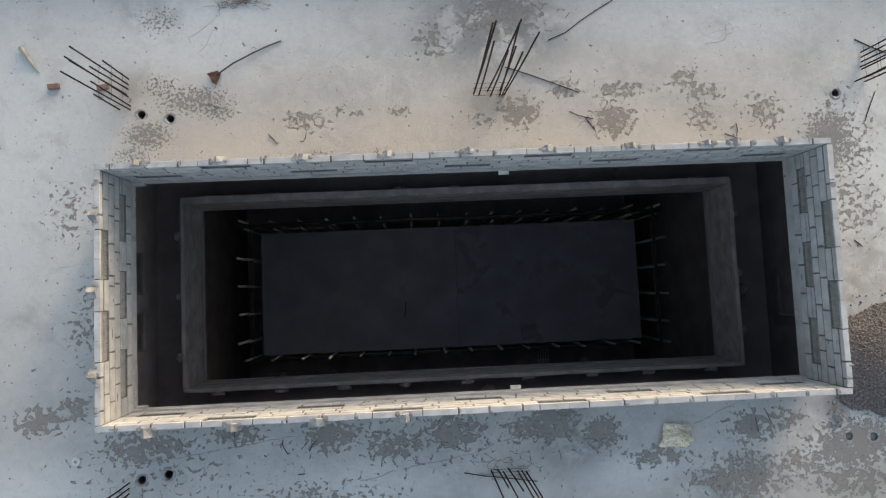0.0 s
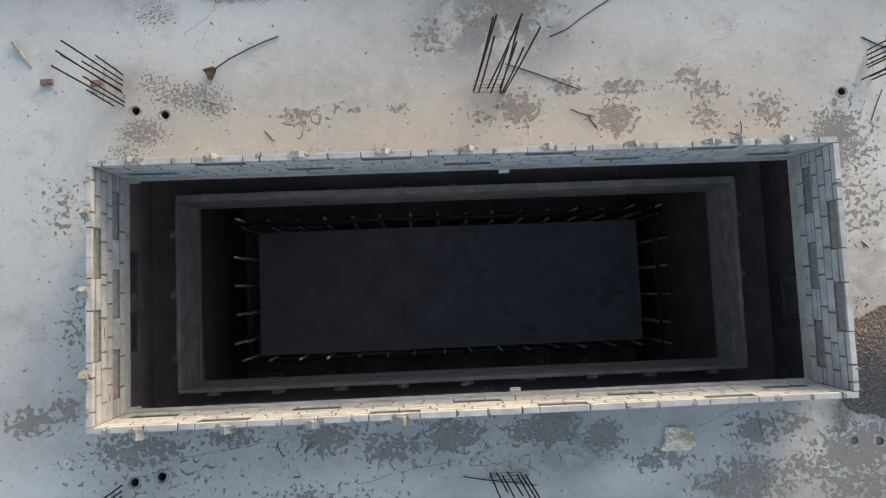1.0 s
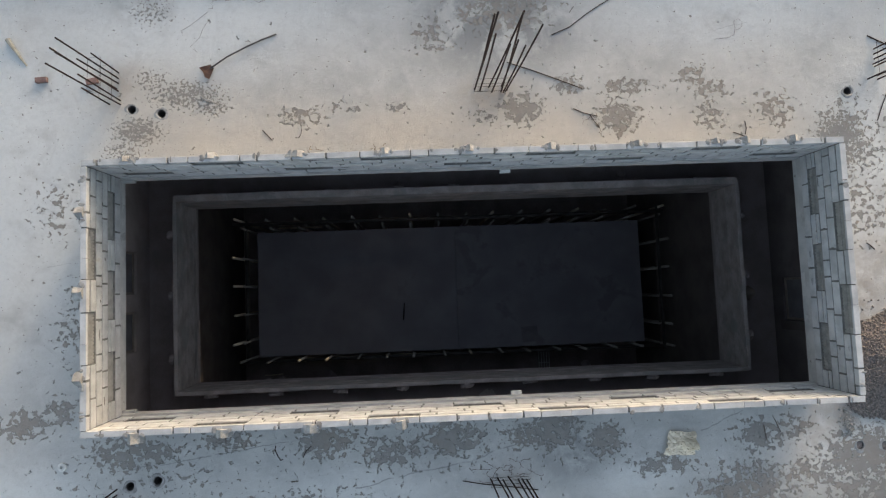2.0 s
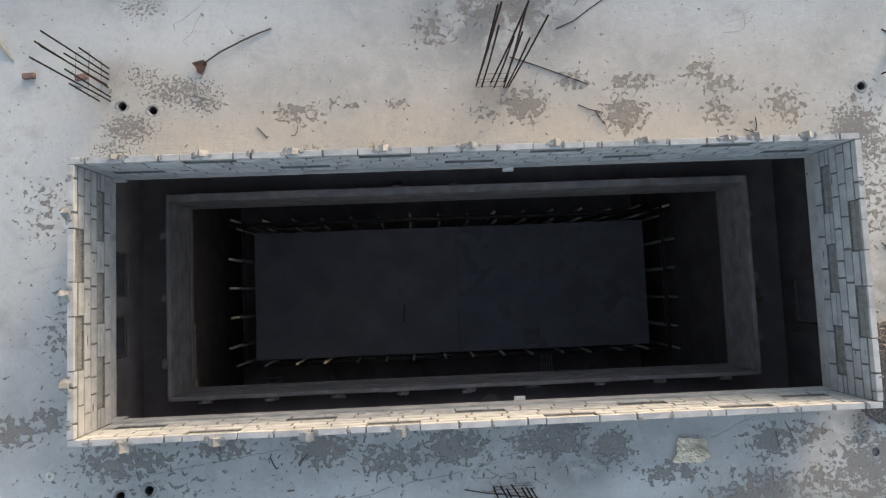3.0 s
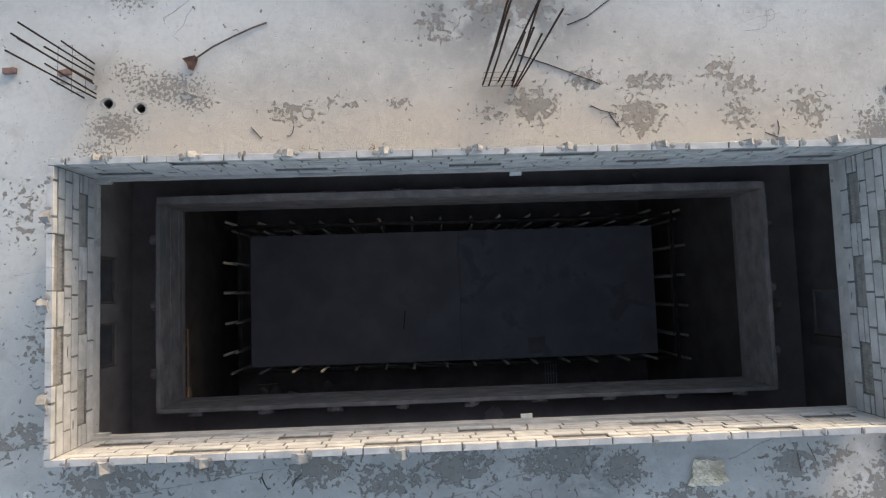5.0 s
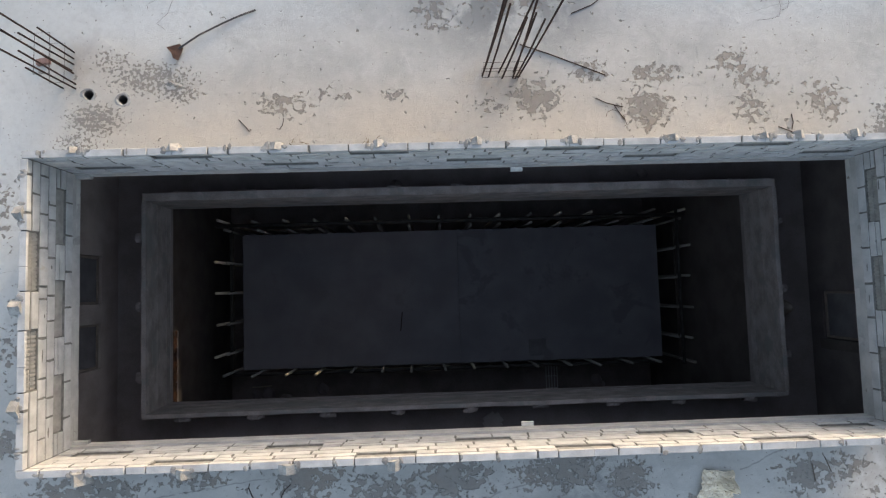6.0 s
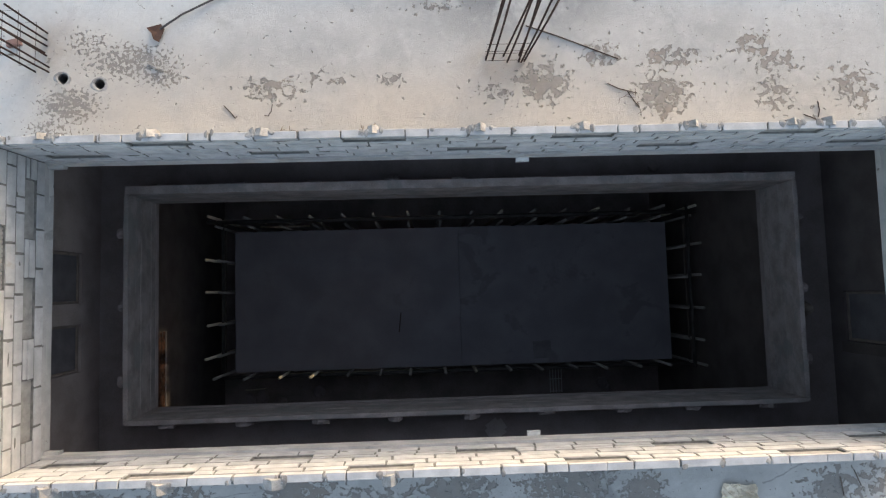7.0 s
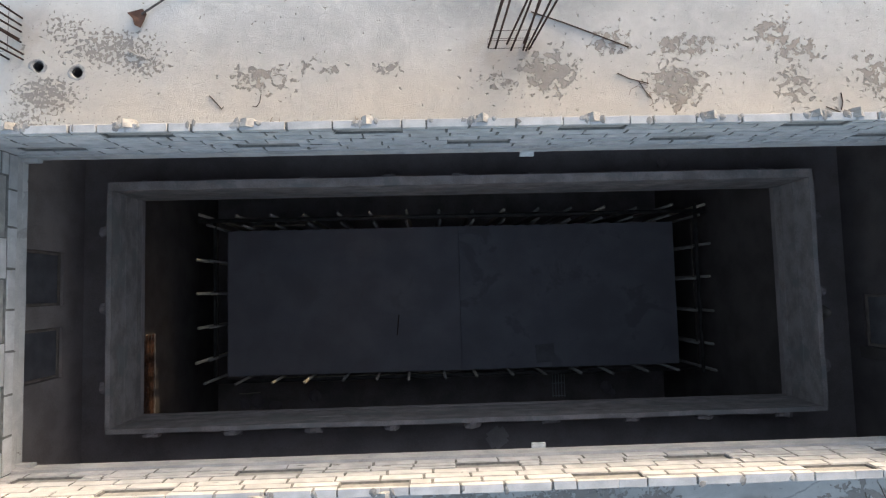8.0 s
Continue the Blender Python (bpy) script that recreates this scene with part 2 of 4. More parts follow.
# darker copy of the bare wall: the east side's shade is in the colour
M_INNERSHADE = surface("shaded_bare_wall", (0.094, 0.08, 0.079), (0.14, 0.12, 0.116), 1.6, 40.0, 0.95, 0.5)
M_SHUTTER = surface("dull_grey_shutter", (0.10, 0.095, 0.1), (0.15, 0.142, 0.15), 3.0, 40.0, 0.6, 0.3)
# lighter, warmer copy for the west wall, which gets more light
M_INNERLIT = surface("lit_brown_bare_wall", (0.25, 0.21, 0.198), (0.35, 0.295, 0.275), 1.6, 40.0, 0.95, 0.5)
M_DECK = surface("smooth_grey_deck", (0.121, 0.114, 0.126), (0.16, 0.151, 0.165), 0.9, 30.0, 0.8, 0.25, stain=(0.125, 0.117, 0.122), stain_scale=0.8, stain_from=0.57)
M_DECKEAST = surface("darker_grey_deck", (0.114, 0.108, 0.12), (0.153, 0.145, 0.159), 0.9, 30.0, 0.75, 0.25, stain=(0.095, 0.09, 0.098), stain_scale=0.9, stain_from=0.55)
M_REBAR = surface("rusty_rebar", (0.018, 0.012, 0.011), (0.045, 0.021, 0.016), 14.0, 150.0, 0.75, 0.6, metal=0.3)
M_RUST = surface("rusted_iron", (0.07, 0.036, 0.026), (0.13, 0.07, 0.048), 9.0, 80.0, 0.8, 0.5, metal=0.2)
M_BRICK = surface("red_brick", (0.17, 0.105, 0.09), (0.27, 0.17, 0.15), 10.0, 90.0, 0.92, 0.6, 0.2)
M_BRICKWALL = surface("dusty_brick", (0.06, 0.028, 0.018), (0.15, 0.068, 0.038), 8.0, 60.0, 0.92, 0.6, 0.5)
M_WOOD = surface("weathered_pole_wood", (0.42, 0.36, 0.27), (0.62, 0.55, 0.43), 5.0, 60.0, 0.8, 0.5, 0.3, stretch=(6, 6, 0.8))
M_GREYWOOD = surface("greyed_pole_wood", (0.23, 0.21, 0.185), (0.36, 0.335, 0.295), 5.0, 60.0, 0.85, 0.5, 0.4, stretch=(6, 6, 0.8))
M_BLACKWOOD = surface("blackened_timber", (0.024, 0.022, 0.02), (0.06, 0.052, 0.048), 5.0, 60.0, 0.9, 0.5)
M_DARKWOOD = surface("dark_timber", (0.06, 0.05, 0.04), (0.11, 0.09, 0.07), 5.0, 60.0, 0.85, 0.5)
M_HANDLE = surface("grey_worn_handle", (0.06, 0.056, 0.056), (0.11, 0.102, 0.1), 6.0, 60.0, 0.8, 0.4, stretch=(4, 4, 4))
M_FRAME = surface("brown_window_frame", (0.16, 0.13, 0.108), (0.24, 0.198, 0.168), 4.0, 60.0, 0.7, 0.4)
M_STICK = surface("dry_pale_wood", (0.29, 0.265, 0.215), (0.42, 0.395, 0.33), 8.0, 90.0, 0.85, 0.5)
M_STRAW = surface("dry_straw", (0.13, 0.09, 0.05), (0.22, 0.155, 0.085), 14.0, 90.0, 0.9, 0.4)
M_BAG = surface("dusty_bag_paper", (0.16, 0.135, 0.115), (0.25, 0.212, 0.185), 6.0, 50.0, 0.9, 0.5)
M_TARP = surface("dirty_cream_sack", (0.66, 0.58, 0.46), (0.86, 0.78, 0.64), 5.0, 60.0, 0.7, 0.4, stain=(0.40, 0.33, 0.23), stain_scale=5.0, stain_from=0.6)
M_PALE = surface("pale_cement", (0.55, 0.55, 0.53), (0.68, 0.68, 0.66), 8.0, 80.0, 0.9, 0.5)
M_COLLAR = surface("pale_cement_collar", (0.22, 0.22, 0.22), (0.40, 0.40, 0.40), 9.0, 80.0, 0.9, 0.6)
M_PIPE = surface("dark_pipe_sleeve", (0.04, 0.04, 0.042), (0.08, 0.08, 0.08), 8.0, 60.0, 0.6, 0.2)
M_GRIT = surface("mortar_crumbs", (0.14, 0.13, 0.12), (0.36, 0.34, 0.31), 20.0, 90.0, 0.95, 0.5)
M_GRAVEL = surface("crushed_stone", (0.10, 0.095, 0.098), (0.27, 0.235, 0.215), 26.0, 120.0, 0.9, 0.5)
M_GROUND = surface("dry_earth", (0.22, 0.18, 0.13), (0.34, 0.29, 0.22), 0.2, 6.0, 0.95, 0.5)
M_WIRE = surface("grey_binding_wire", (0.10, 0.09, 0.08), (0.18, 0.15, 0.13), 12.0, 90.0, 0.6, 0.3, metal=0.6)


# ---- mesh helpers ----
def mesh_of(bm, name, material, smooth=False):
    me = bpy.data.meshes.new(name)
    bmesh.ops.recalc_face_normals(bm, faces=bm.faces)
    bm.to_mesh(me)
    bm.free()
    me.materials.append(material)
    if smooth:
        me.polygons.foreach_set("use_smooth", [True] * len(me.polygons))
    return me


def part(name, bm, material, parent=None, label="", smooth=False):
    ob = new(name, mesh_of(bm, name, material, smooth) if isinstance(bm, bmesh.types.BMesh) else bm)
    if parent is not None:
        ob.parent = parent
    return tagged(ob, label)


def thing(name, label, category, group="", kind="", at=(0, 0, 0)):
    ob = new(name)
    ob.location = at
    return tagged(ob, label, category, group, kind)


def box(bm, x0, x1, y0, y1, z0, z1):
    m = Matrix.LocRotScale(((x0 + x1) / 2, (y0 + y1) / 2, (z0 + z1) / 2), None, (x1 - x0, y1 - y0, z1 - z0))
    return bmesh.ops.create_cube(bm, size=1.0, matrix=m)["verts"]


def bevelled(bm, width):
    bmesh.ops.bevel(bm, geom=list(bm.edges), offset=width, segments=1, affect="EDGES", profile=0.5)
    return bm


def roughen(bm, amount, scale, seed=0.0):
    for v in bm.verts:
        v.co += noise.noise_vector(v.co * scale + Vector((seed, seed * 1.7, -seed))) * amount
    return bm


def tube(bm, points, radius, sides=6, taper=1.0):
    """A bar that runs through the points."""
    points = [Vector(p) for p in points]
    rings = []
    for i, p in enumerate(points):
        way = (points[min(i + 1, len(points) - 1)] - points[max(i - 1, 0)]).normalized()
        a = way.orthogonal().normalized() if not rings else (last - way * last.dot(way)).normalized()
        last, b = a, way.cross(a)
        r = radius * (1 + (taper - 1) * i / (len(points) - 1))
        rings.append([bm.verts.new(p + r * (math.cos(q) * a + math.sin(q) * b)) for q in (2 * math.pi * k / sides for k in range(sides))])
    for one, two in zip(rings, rings[1:]):
        for k in range(sides):
            bm.faces.new((one[k], one[(k + 1) % sides], two[(k + 1) % sides], two[k]))
    bm.faces.new(rings[0][::-1])
    bm.faces.new(rings[-1])
    return bm


def slab(name, outer, holes, z_top, thick, material, label, category, kind="structure"):
    """A plate with openings that go right through it."""
    bm = bmesh.new()
    edges = []
    for loop in (outer, *holes):
        vs = [bm.verts.new((x, y, z_top)) for x, y in loop]
        edges += [bm.edges.new((vs[i], vs[(i + 1) % len(vs)])) for i in range(len(vs))]
    bmesh.ops.triangle_fill(bm, use_beauty=True, use_dissolve=False, edges=edges, normal=(0, 0, 1))
    top = list(bm.faces)
    made = bmesh.ops.extrude_face_region(bm, geom=top, use_keep_orig=True)["geom"]
    bmesh.ops.translate(bm, verts=[g for g in made if isinstance(g, bmesh.types.BMVert)], vec=(0, 0, -thick))
    return tagged(part(name, bm, material), label, category, kind=kind)


def rect(x0, x1, y0, y1):
    return [(x0, y0), (x1, y0), (x1, y1), (x0, y1)]


def circle(x, y, r, n=14):
    return [(x + r * math.cos(2 * math.pi * k / n), y + r * math.sin(2 * math.pi * k / n)) for k in range(n)]


# ---- plan ----
X0, X1, Y0, Y1 = -6.765, 6.70, -2.25, 2.237          # the light well, at the slab's edge
W0, W1, S0, N1 = -6.73, 6.68, -2.29, 2.255          # inner faces of the block walls
THICK, TOP = 0.108, 1.30
ROOF, FLOOR, GROUND = 0.0, -3.56, -11.3
DECK = -7.70
HOLES = [(-6.58, 3.64), (-6.00, 3.54), (-6.64, -3.62), (-6.12, -3.54), (7.55, -3.52), (8.07, -3.55), (7.9, 3.62)]
ROWS = [(0.14, 0.335), (0.335, 0.485), (0.485, 0.59), (0.59, 0.785), (0.785, 0.985), (0.985, 1.165), (1.165, TOP)]
LOW_ROWS, HIGH_ROWS = (1, 2), (5, 6)               # the rows that the low and the high pockets break

# ---- ground and building shell ----
bm = bmesh.new()
bmesh.ops.create_grid(bm, x_segments=40, y_segments=40, size=1500)
tagged(part("ground", bm, M_GROUND), "dry bare earth round the building", "ground", kind="structure").location.z = GROUND - 0.25
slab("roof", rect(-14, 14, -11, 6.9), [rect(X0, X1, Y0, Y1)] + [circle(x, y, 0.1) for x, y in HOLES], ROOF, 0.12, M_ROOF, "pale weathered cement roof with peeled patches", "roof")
slab("floor_1", rect(-13.8, 13.8, -10.8, 6.6), [rect(-6.69, 6.69, -2.25, 2.16)], FLOOR, 0.13, M_INNER, "dark bare concrete floor of the upper storey", "floor")
slab("floor_2", rect(-13.8, 13.8, -10.8, 6.6), [], GROUND, 0.2, M_EARTH, "dark dusty concrete floor of the lowest storey", "floor")


def pierced_wall(name, along, face, thick, a0, a1, z0, z1, openings, label, material=None):
    """A wall that runs along x or y, with rectangular openings (a0, a1, z0, z1) through it."""
    bm = bmesh.new()
    cuts_a = sorted({a0, a1, *[o[0] for o in openings], *[o[1] for o in openings]})
    cuts_z = sorted({z0, z1, *[o[2] for o in openings], *[o[3] for o in openings]})
    for p, q in zip(cuts_a, cuts_a[1:]):
        for r, s in zip(cuts_z, cuts_z[1:]):
            if any(o[0] < (p + q) / 2 < o[1] and o[2] < (r + s) / 2 < o[3] for o in openings):
                continue
            if along == "x":
                box(bm, p, q, face, face + thick, r, s)
            else:
                box(bm, face, face + thick, p, q, r, s)
    bmesh.ops.remove_doubles(bm, verts=bm.verts, dist=1e-4)
    return tagged(part(name, bm, material or M_INNER), label, "wall", kind="structure")


LOW, HIGH = FLOOR - 0.13, ROOF - 0.12
WEST_WINDOWS = [(0.02, 1.05), (-1.35, -0.39)]
EAST_WINDOWS = [(-1.23, -0.17)]
NORTH = 6.6
# the openings are added to pass sun to the west poles and wall
SUN_OPENINGS = [(-3.81, -3.64, -6.36, -6.12), (-3.30, -3.13, -6.22, -5.98), (-0.2, 1.3, -6.0, -5.45), (-3.72, -2.37, -5.62, -5.02)]
pierced_wall("wall_1", "y", -8.07, 0.2, -10.6, NORTH, FLOOR, HIGH, [(a, b, -2.87, -1.5) for a, b in WEST_WINDOWS], "bare wall with two window openings, toned up as the better lit side", M_INNERLIT)
pierced_wall("wall_2", "y", 8.15, 0.2, -10.6, NORTH, FLOOR, HIGH, [(a, b, -3.12, -1.9) for a, b in EAST_WINDOWS], "bare wall with a window opening, toned down as the shaded side", M_INNERSHADE)
brick_wall = pierced_wall("wall_3", "y", -8.0, 0.2, -10.6, NORTH, GROUND, LOW, [], "bare wall of the lowest storey, darkened for the shade", M_SHADED)
pierced_wall("wall_4", "y", 7.2, 0.2, -10.6, NORTH, GROUND, LOW, [], "bare wall of the lowest storey, toned dark for the shade", M_LOWWALL)
pierced_wall("wall_5", "x", NORTH + 0.002, 0.2, -13.8, 13.8, GROUND, HIGH, SUN_OPENINGS, "bare outer wall with small openings added to let sun spots in", M_LOWWALL)
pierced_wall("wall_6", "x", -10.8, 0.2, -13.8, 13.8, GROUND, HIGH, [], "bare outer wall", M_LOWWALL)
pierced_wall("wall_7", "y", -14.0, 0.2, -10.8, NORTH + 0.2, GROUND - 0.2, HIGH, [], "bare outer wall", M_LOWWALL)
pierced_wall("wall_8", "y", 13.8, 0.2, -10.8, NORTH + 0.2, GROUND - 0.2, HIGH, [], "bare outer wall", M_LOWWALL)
# unseen parapet added; its height sets how far the roof's north strip is shaded
pierced_wall("wall_9", "x", 6.78, 0.118, -13.9, 13.9, ROOF, 0.293, [], "unseen low parapet added at the roof's edge to shade the north strip", M_CONCRETE)
# unseen far wall added to keep the sun off the roof's west part
pierced_wall("wall_10", "x", 22.0, 0.3, -30.0, 3.3, GROUND - 0.3, 3.3, [], "unseen far wall added to shade the west part of the roof", M_CONCRETE)


# brick patch and pale band added to colour the sun spots here
bm = bmesh.new()
box(bm, 0, 0.03, -0.11, 0.11, 0, 0.07)
brick_mesh = mesh_of(bevelled(bm, 0.005), "brick", M_BRICKWALL)
rng = random.Random(41)
for r in range(7):
    for k in range(9):
        ob = new("brick", brick_mesh)
        ob.parent = brick_wall
        ob.matrix_basis = pose(-7.802 + rng.uniform(-0.004, 0.004), -0.92 - 0.235 * k - 0.117 * (r % 2), -6.54 + 0.086 * r, rng.uniform(-1, 1), 0, rng.uniform(-2, 2))
bm = bmesh.new()
box(bm, -7.798, -7.765, -2.95, -0.81, -6.62, -6.56)
bmesh.ops.subdivide_edges(bm, edges=[e for e in bm.edges if e.calc_length() > 1], cuts=24)
part("cement_band", roughen(bm, 0.012, 7), M_LUMP, brick_wall, "rough pale cement band added under the bricks for the bright sun glints")


def window(name, x, y0, y1, z0, z1, out):
    """A timber frame in an opening, with a dark closed leaf behind it."""
    w = thing(name, "brown timber window with a dark closed leaf", "window", kind="structure", at=(x, (y0 + y1) / 2, z0))
    h, half = z1 - z0, (y1 - y0) / 2
    for n, (a, b, c, d) in (("window_sill", (-half, half, 0.003, 0.06)), ("window_frame", (-half, half, h - 0.06, h - 0.003)), ("window_frame", (-half + 0.003, -half + 0.06, 0.06, h - 0.06)), ("window_frame", (half - 0.06, half - 0.003, 0.06, h - 0.06))):
        bm = bmesh.new()
        box(bm, 0.0, 0.08 * out, a + 0.003, b - 0.003, c, d)
        part(n, bevelled(bm, 0.006), M_FRAME, w)
    bm = bmesh.new()
    box(bm, 0.03 * out, 0.06 * out, -half + 0.06, half - 0.06, 0.06, h - 0.06)
    part("shutter", bm, M_SHUTTER, w)


for i, (a, b) in enumerate(WEST_WINDOWS):
    window(f"window_{i + 1}", -7.92, a, b, -2.87, -1.5, -1)
window("window_3", 8.20, *EAST_WINDOWS[0], -3.12, -1.9, 1)
bm = bmesh.new()
box(bm, 8.06, 8.148, -1.46, -1.235, -3.14, -1.88)
bmesh.ops.subdivide_edges(bm, edges=list(bm.edges), cuts=3, use_grid_fill=True)
tagged(part("trim", roughen(bm, 0.02, 5), M_SHADED), "rough cement fin beside the window", "trim", kind="structure")

# unseen boards added over an opening of the lowest storey; their slits shape the sun spots
boards = thing("sun_slit_boards", "unseen boards added over a wall opening to cut the sun into slits", "boards", at=(-3.05, NORTH + 0.205, -5.64))
for x, w in ((-3.66, 0.18), (-3.44, 0.08), (-3.135, 0.21), (-2.90, 0.10), (-2.695, 0.15)):
    bm = bmesh.new()
    box(bm, x - w / 2 + 3.05, x + w / 2 + 3.05, 0.0, 0.025, -0.05, 0.68)
    part("board", roughen(bevelled(bm, 0.004), 0.006, 6, x), M_GREYWOOD, boards)

# ---- curb at the slab's edge ----
for n, b in (("north", (X0, X1, Y1, N1 + THICK)), ("south", (X0, X1, S0 - THICK, Y0)), ("west", (W0 - THICK, X0, S0 - THICK, N1 + THICK)), ("east", (X1, W1 + THICK, S0 - THICK, N1 + THICK))):
    bm = bmesh.new()
    box(bm, b[0], b[1], b[2], b[3], -0.118, 0.135)
    bmesh.ops.subdivide_edges(bm, edges=[e for e in bm.edges if e.calc_length() > 3], cuts=30)
    part_ob = part(f"curb_{n}", roughen(bm, 0.006, 2.5), M_CURB)
    tagged(part_ob, "grey cast concrete curb round the light well", "curb", kind="structure")

for x, y in ((X0 + 0.12, Y1 - 0.028), (X0 + 0.12, Y0 + 0.028)):
    bm = bmesh.new()
    box(bm, -0.115, 0.115, -0.027, 0.027, -0.08, 0.04)
    bmesh.ops.subdivide_edges(bm, edges=list(bm.edges), cuts=2, use_grid_fill=True)
    ob = tagged(part("trim", roughen(bm, 0.008, 9, x), M_CURB), "small cement step in the corner of the curb", "trim", kind="structure")
    ob.location = (x, y, 0)

# ---- block walls round the opening ----
block_meshes = {}


def daub(bm, x, y, z, sx, sy, sz, rng):
    """A flat uneven lump of mortar."""
    made = bmesh.ops.create_icosphere(bm, subdivisions=1, radius=1.0)["verts"]
    skew = rng.uniform(-0.35, 0.35)
    for v in made:
        k = rng.uniform(0.6, 1.2)
        v.co = Vector((x + sx * k * (v.co.x + skew * v.co.z), y + sy * rng.uniform(0.6, 1.2) * v.co.y, z + sz * k * v.co.z))


def block_mesh(length, height, depth, variant):
    key = (round(length, 2), round(height, 3), depth, variant)
    if key not in block_meshes:
        bm = bmesh.new()
        box(bm, -length / 2, length / 2, 0, depth, 0, height)
        bevelled(bm, 0.005)
        rng = random.Random(variant * 31 + int(length * 100))
        for v in bm.verts:
            v.co += Vector((rng.uniform(-0.006, 0.006), rng.uniform(-0.0015, 0.0015), rng.uniform(-0.003, 0.003)))
        block_meshes[key] = mesh_of(bm, "block", M_BLOCK)
    return block_meshes[key]


def pocket_mesh(length, height, ribbed):
    """The back of a pocket: a plate, plain or with two rows of upright ribs."""
    bm = bmesh.new()
    if not ribbed:
        box(bm, -length / 2, length / 2, 0.045, 0.075, 0, height)
        bmesh.ops.subdivide_edges(bm, edges=[e for e in bm.edges if e.calc_length() > 0.5], cuts=8)
        return mesh_of(roughen(bm, 0.004, 9), "pocket_back", M_POCKET)
    box(bm, -length / 2, length / 2, 0.058, 0.075, 0, height)
    n = int(length / 0.062)
    half = height / 2
    for i in range(n):
        x = -length / 2 + (i + 0.5) * length / n
        for z in (0.008, half + 0.006):
            box(bm, x - 0.021, x + 0.021, 0.038, 0.0575, z, z + half - 0.016)
    return mesh_of(bm, "pocket_back", M_POCKET)


pocket_meshes = {}


def stub_mesh(seed, reach):
    """A broken block end laid across the wall's top: it rises towards its outer end."""
    rng = random.Random(seed)
    bm = bmesh.new()
    w0, w1 = rng.uniform(0.075, 0.11), rng.uniform(0.075, 0.11)
    y0, y1 = rng.uniform(0.035, 0.055), THICK + reach
    zi, zo = rng.uniform(0.002, 0.008), rng.uniform(0.045, 0.075)
    low = [bm.verts.new(p) for p in ((-w0, y0, -0.13), (w1, y0, -0.13), (w1, y1, -0.13), (-w0, y1, -0.13))]
    ridge = rng.uniform(-0.25, 0.25) * w0
    top = [bm.verts.new(p) for p in ((-w0, y0, zi - 0.015), (ridge, y0, zi + zo), (w1, y0, zi - 0.01), (w1 * 0.9, y1, zi - 0.03), (ridge, y1, zo * rng.uniform(0.7, 1.0)), (-w0 * rng.uniform(0.5, 0.95), y1, zi - 0.03))]
    bm.faces.new(low[::-1]), bm.faces.new((top[0], top[1], top[4], top[5])), bm.faces.new((top[1], top[2], top[3], top[4]))
    bm.faces.new((low[0], low[1], top[2], top[1], top[0])), bm.faces.new((low[1], low[2], top[3], top[2]))
    bm.faces.new((low[2], low[3], top[5], top[4], top[3])), bm.faces.new((low[3], low[0], top[0], top[5]))
    bmesh.ops.triangulate(bm, faces=list(bm.faces))
    bmesh.ops.subdivide_edges(bm, edges=list(bm.edges), cuts=1, use_grid_fill=True)
    return roughen(bm, 0.012, 11, seed * 0.7)


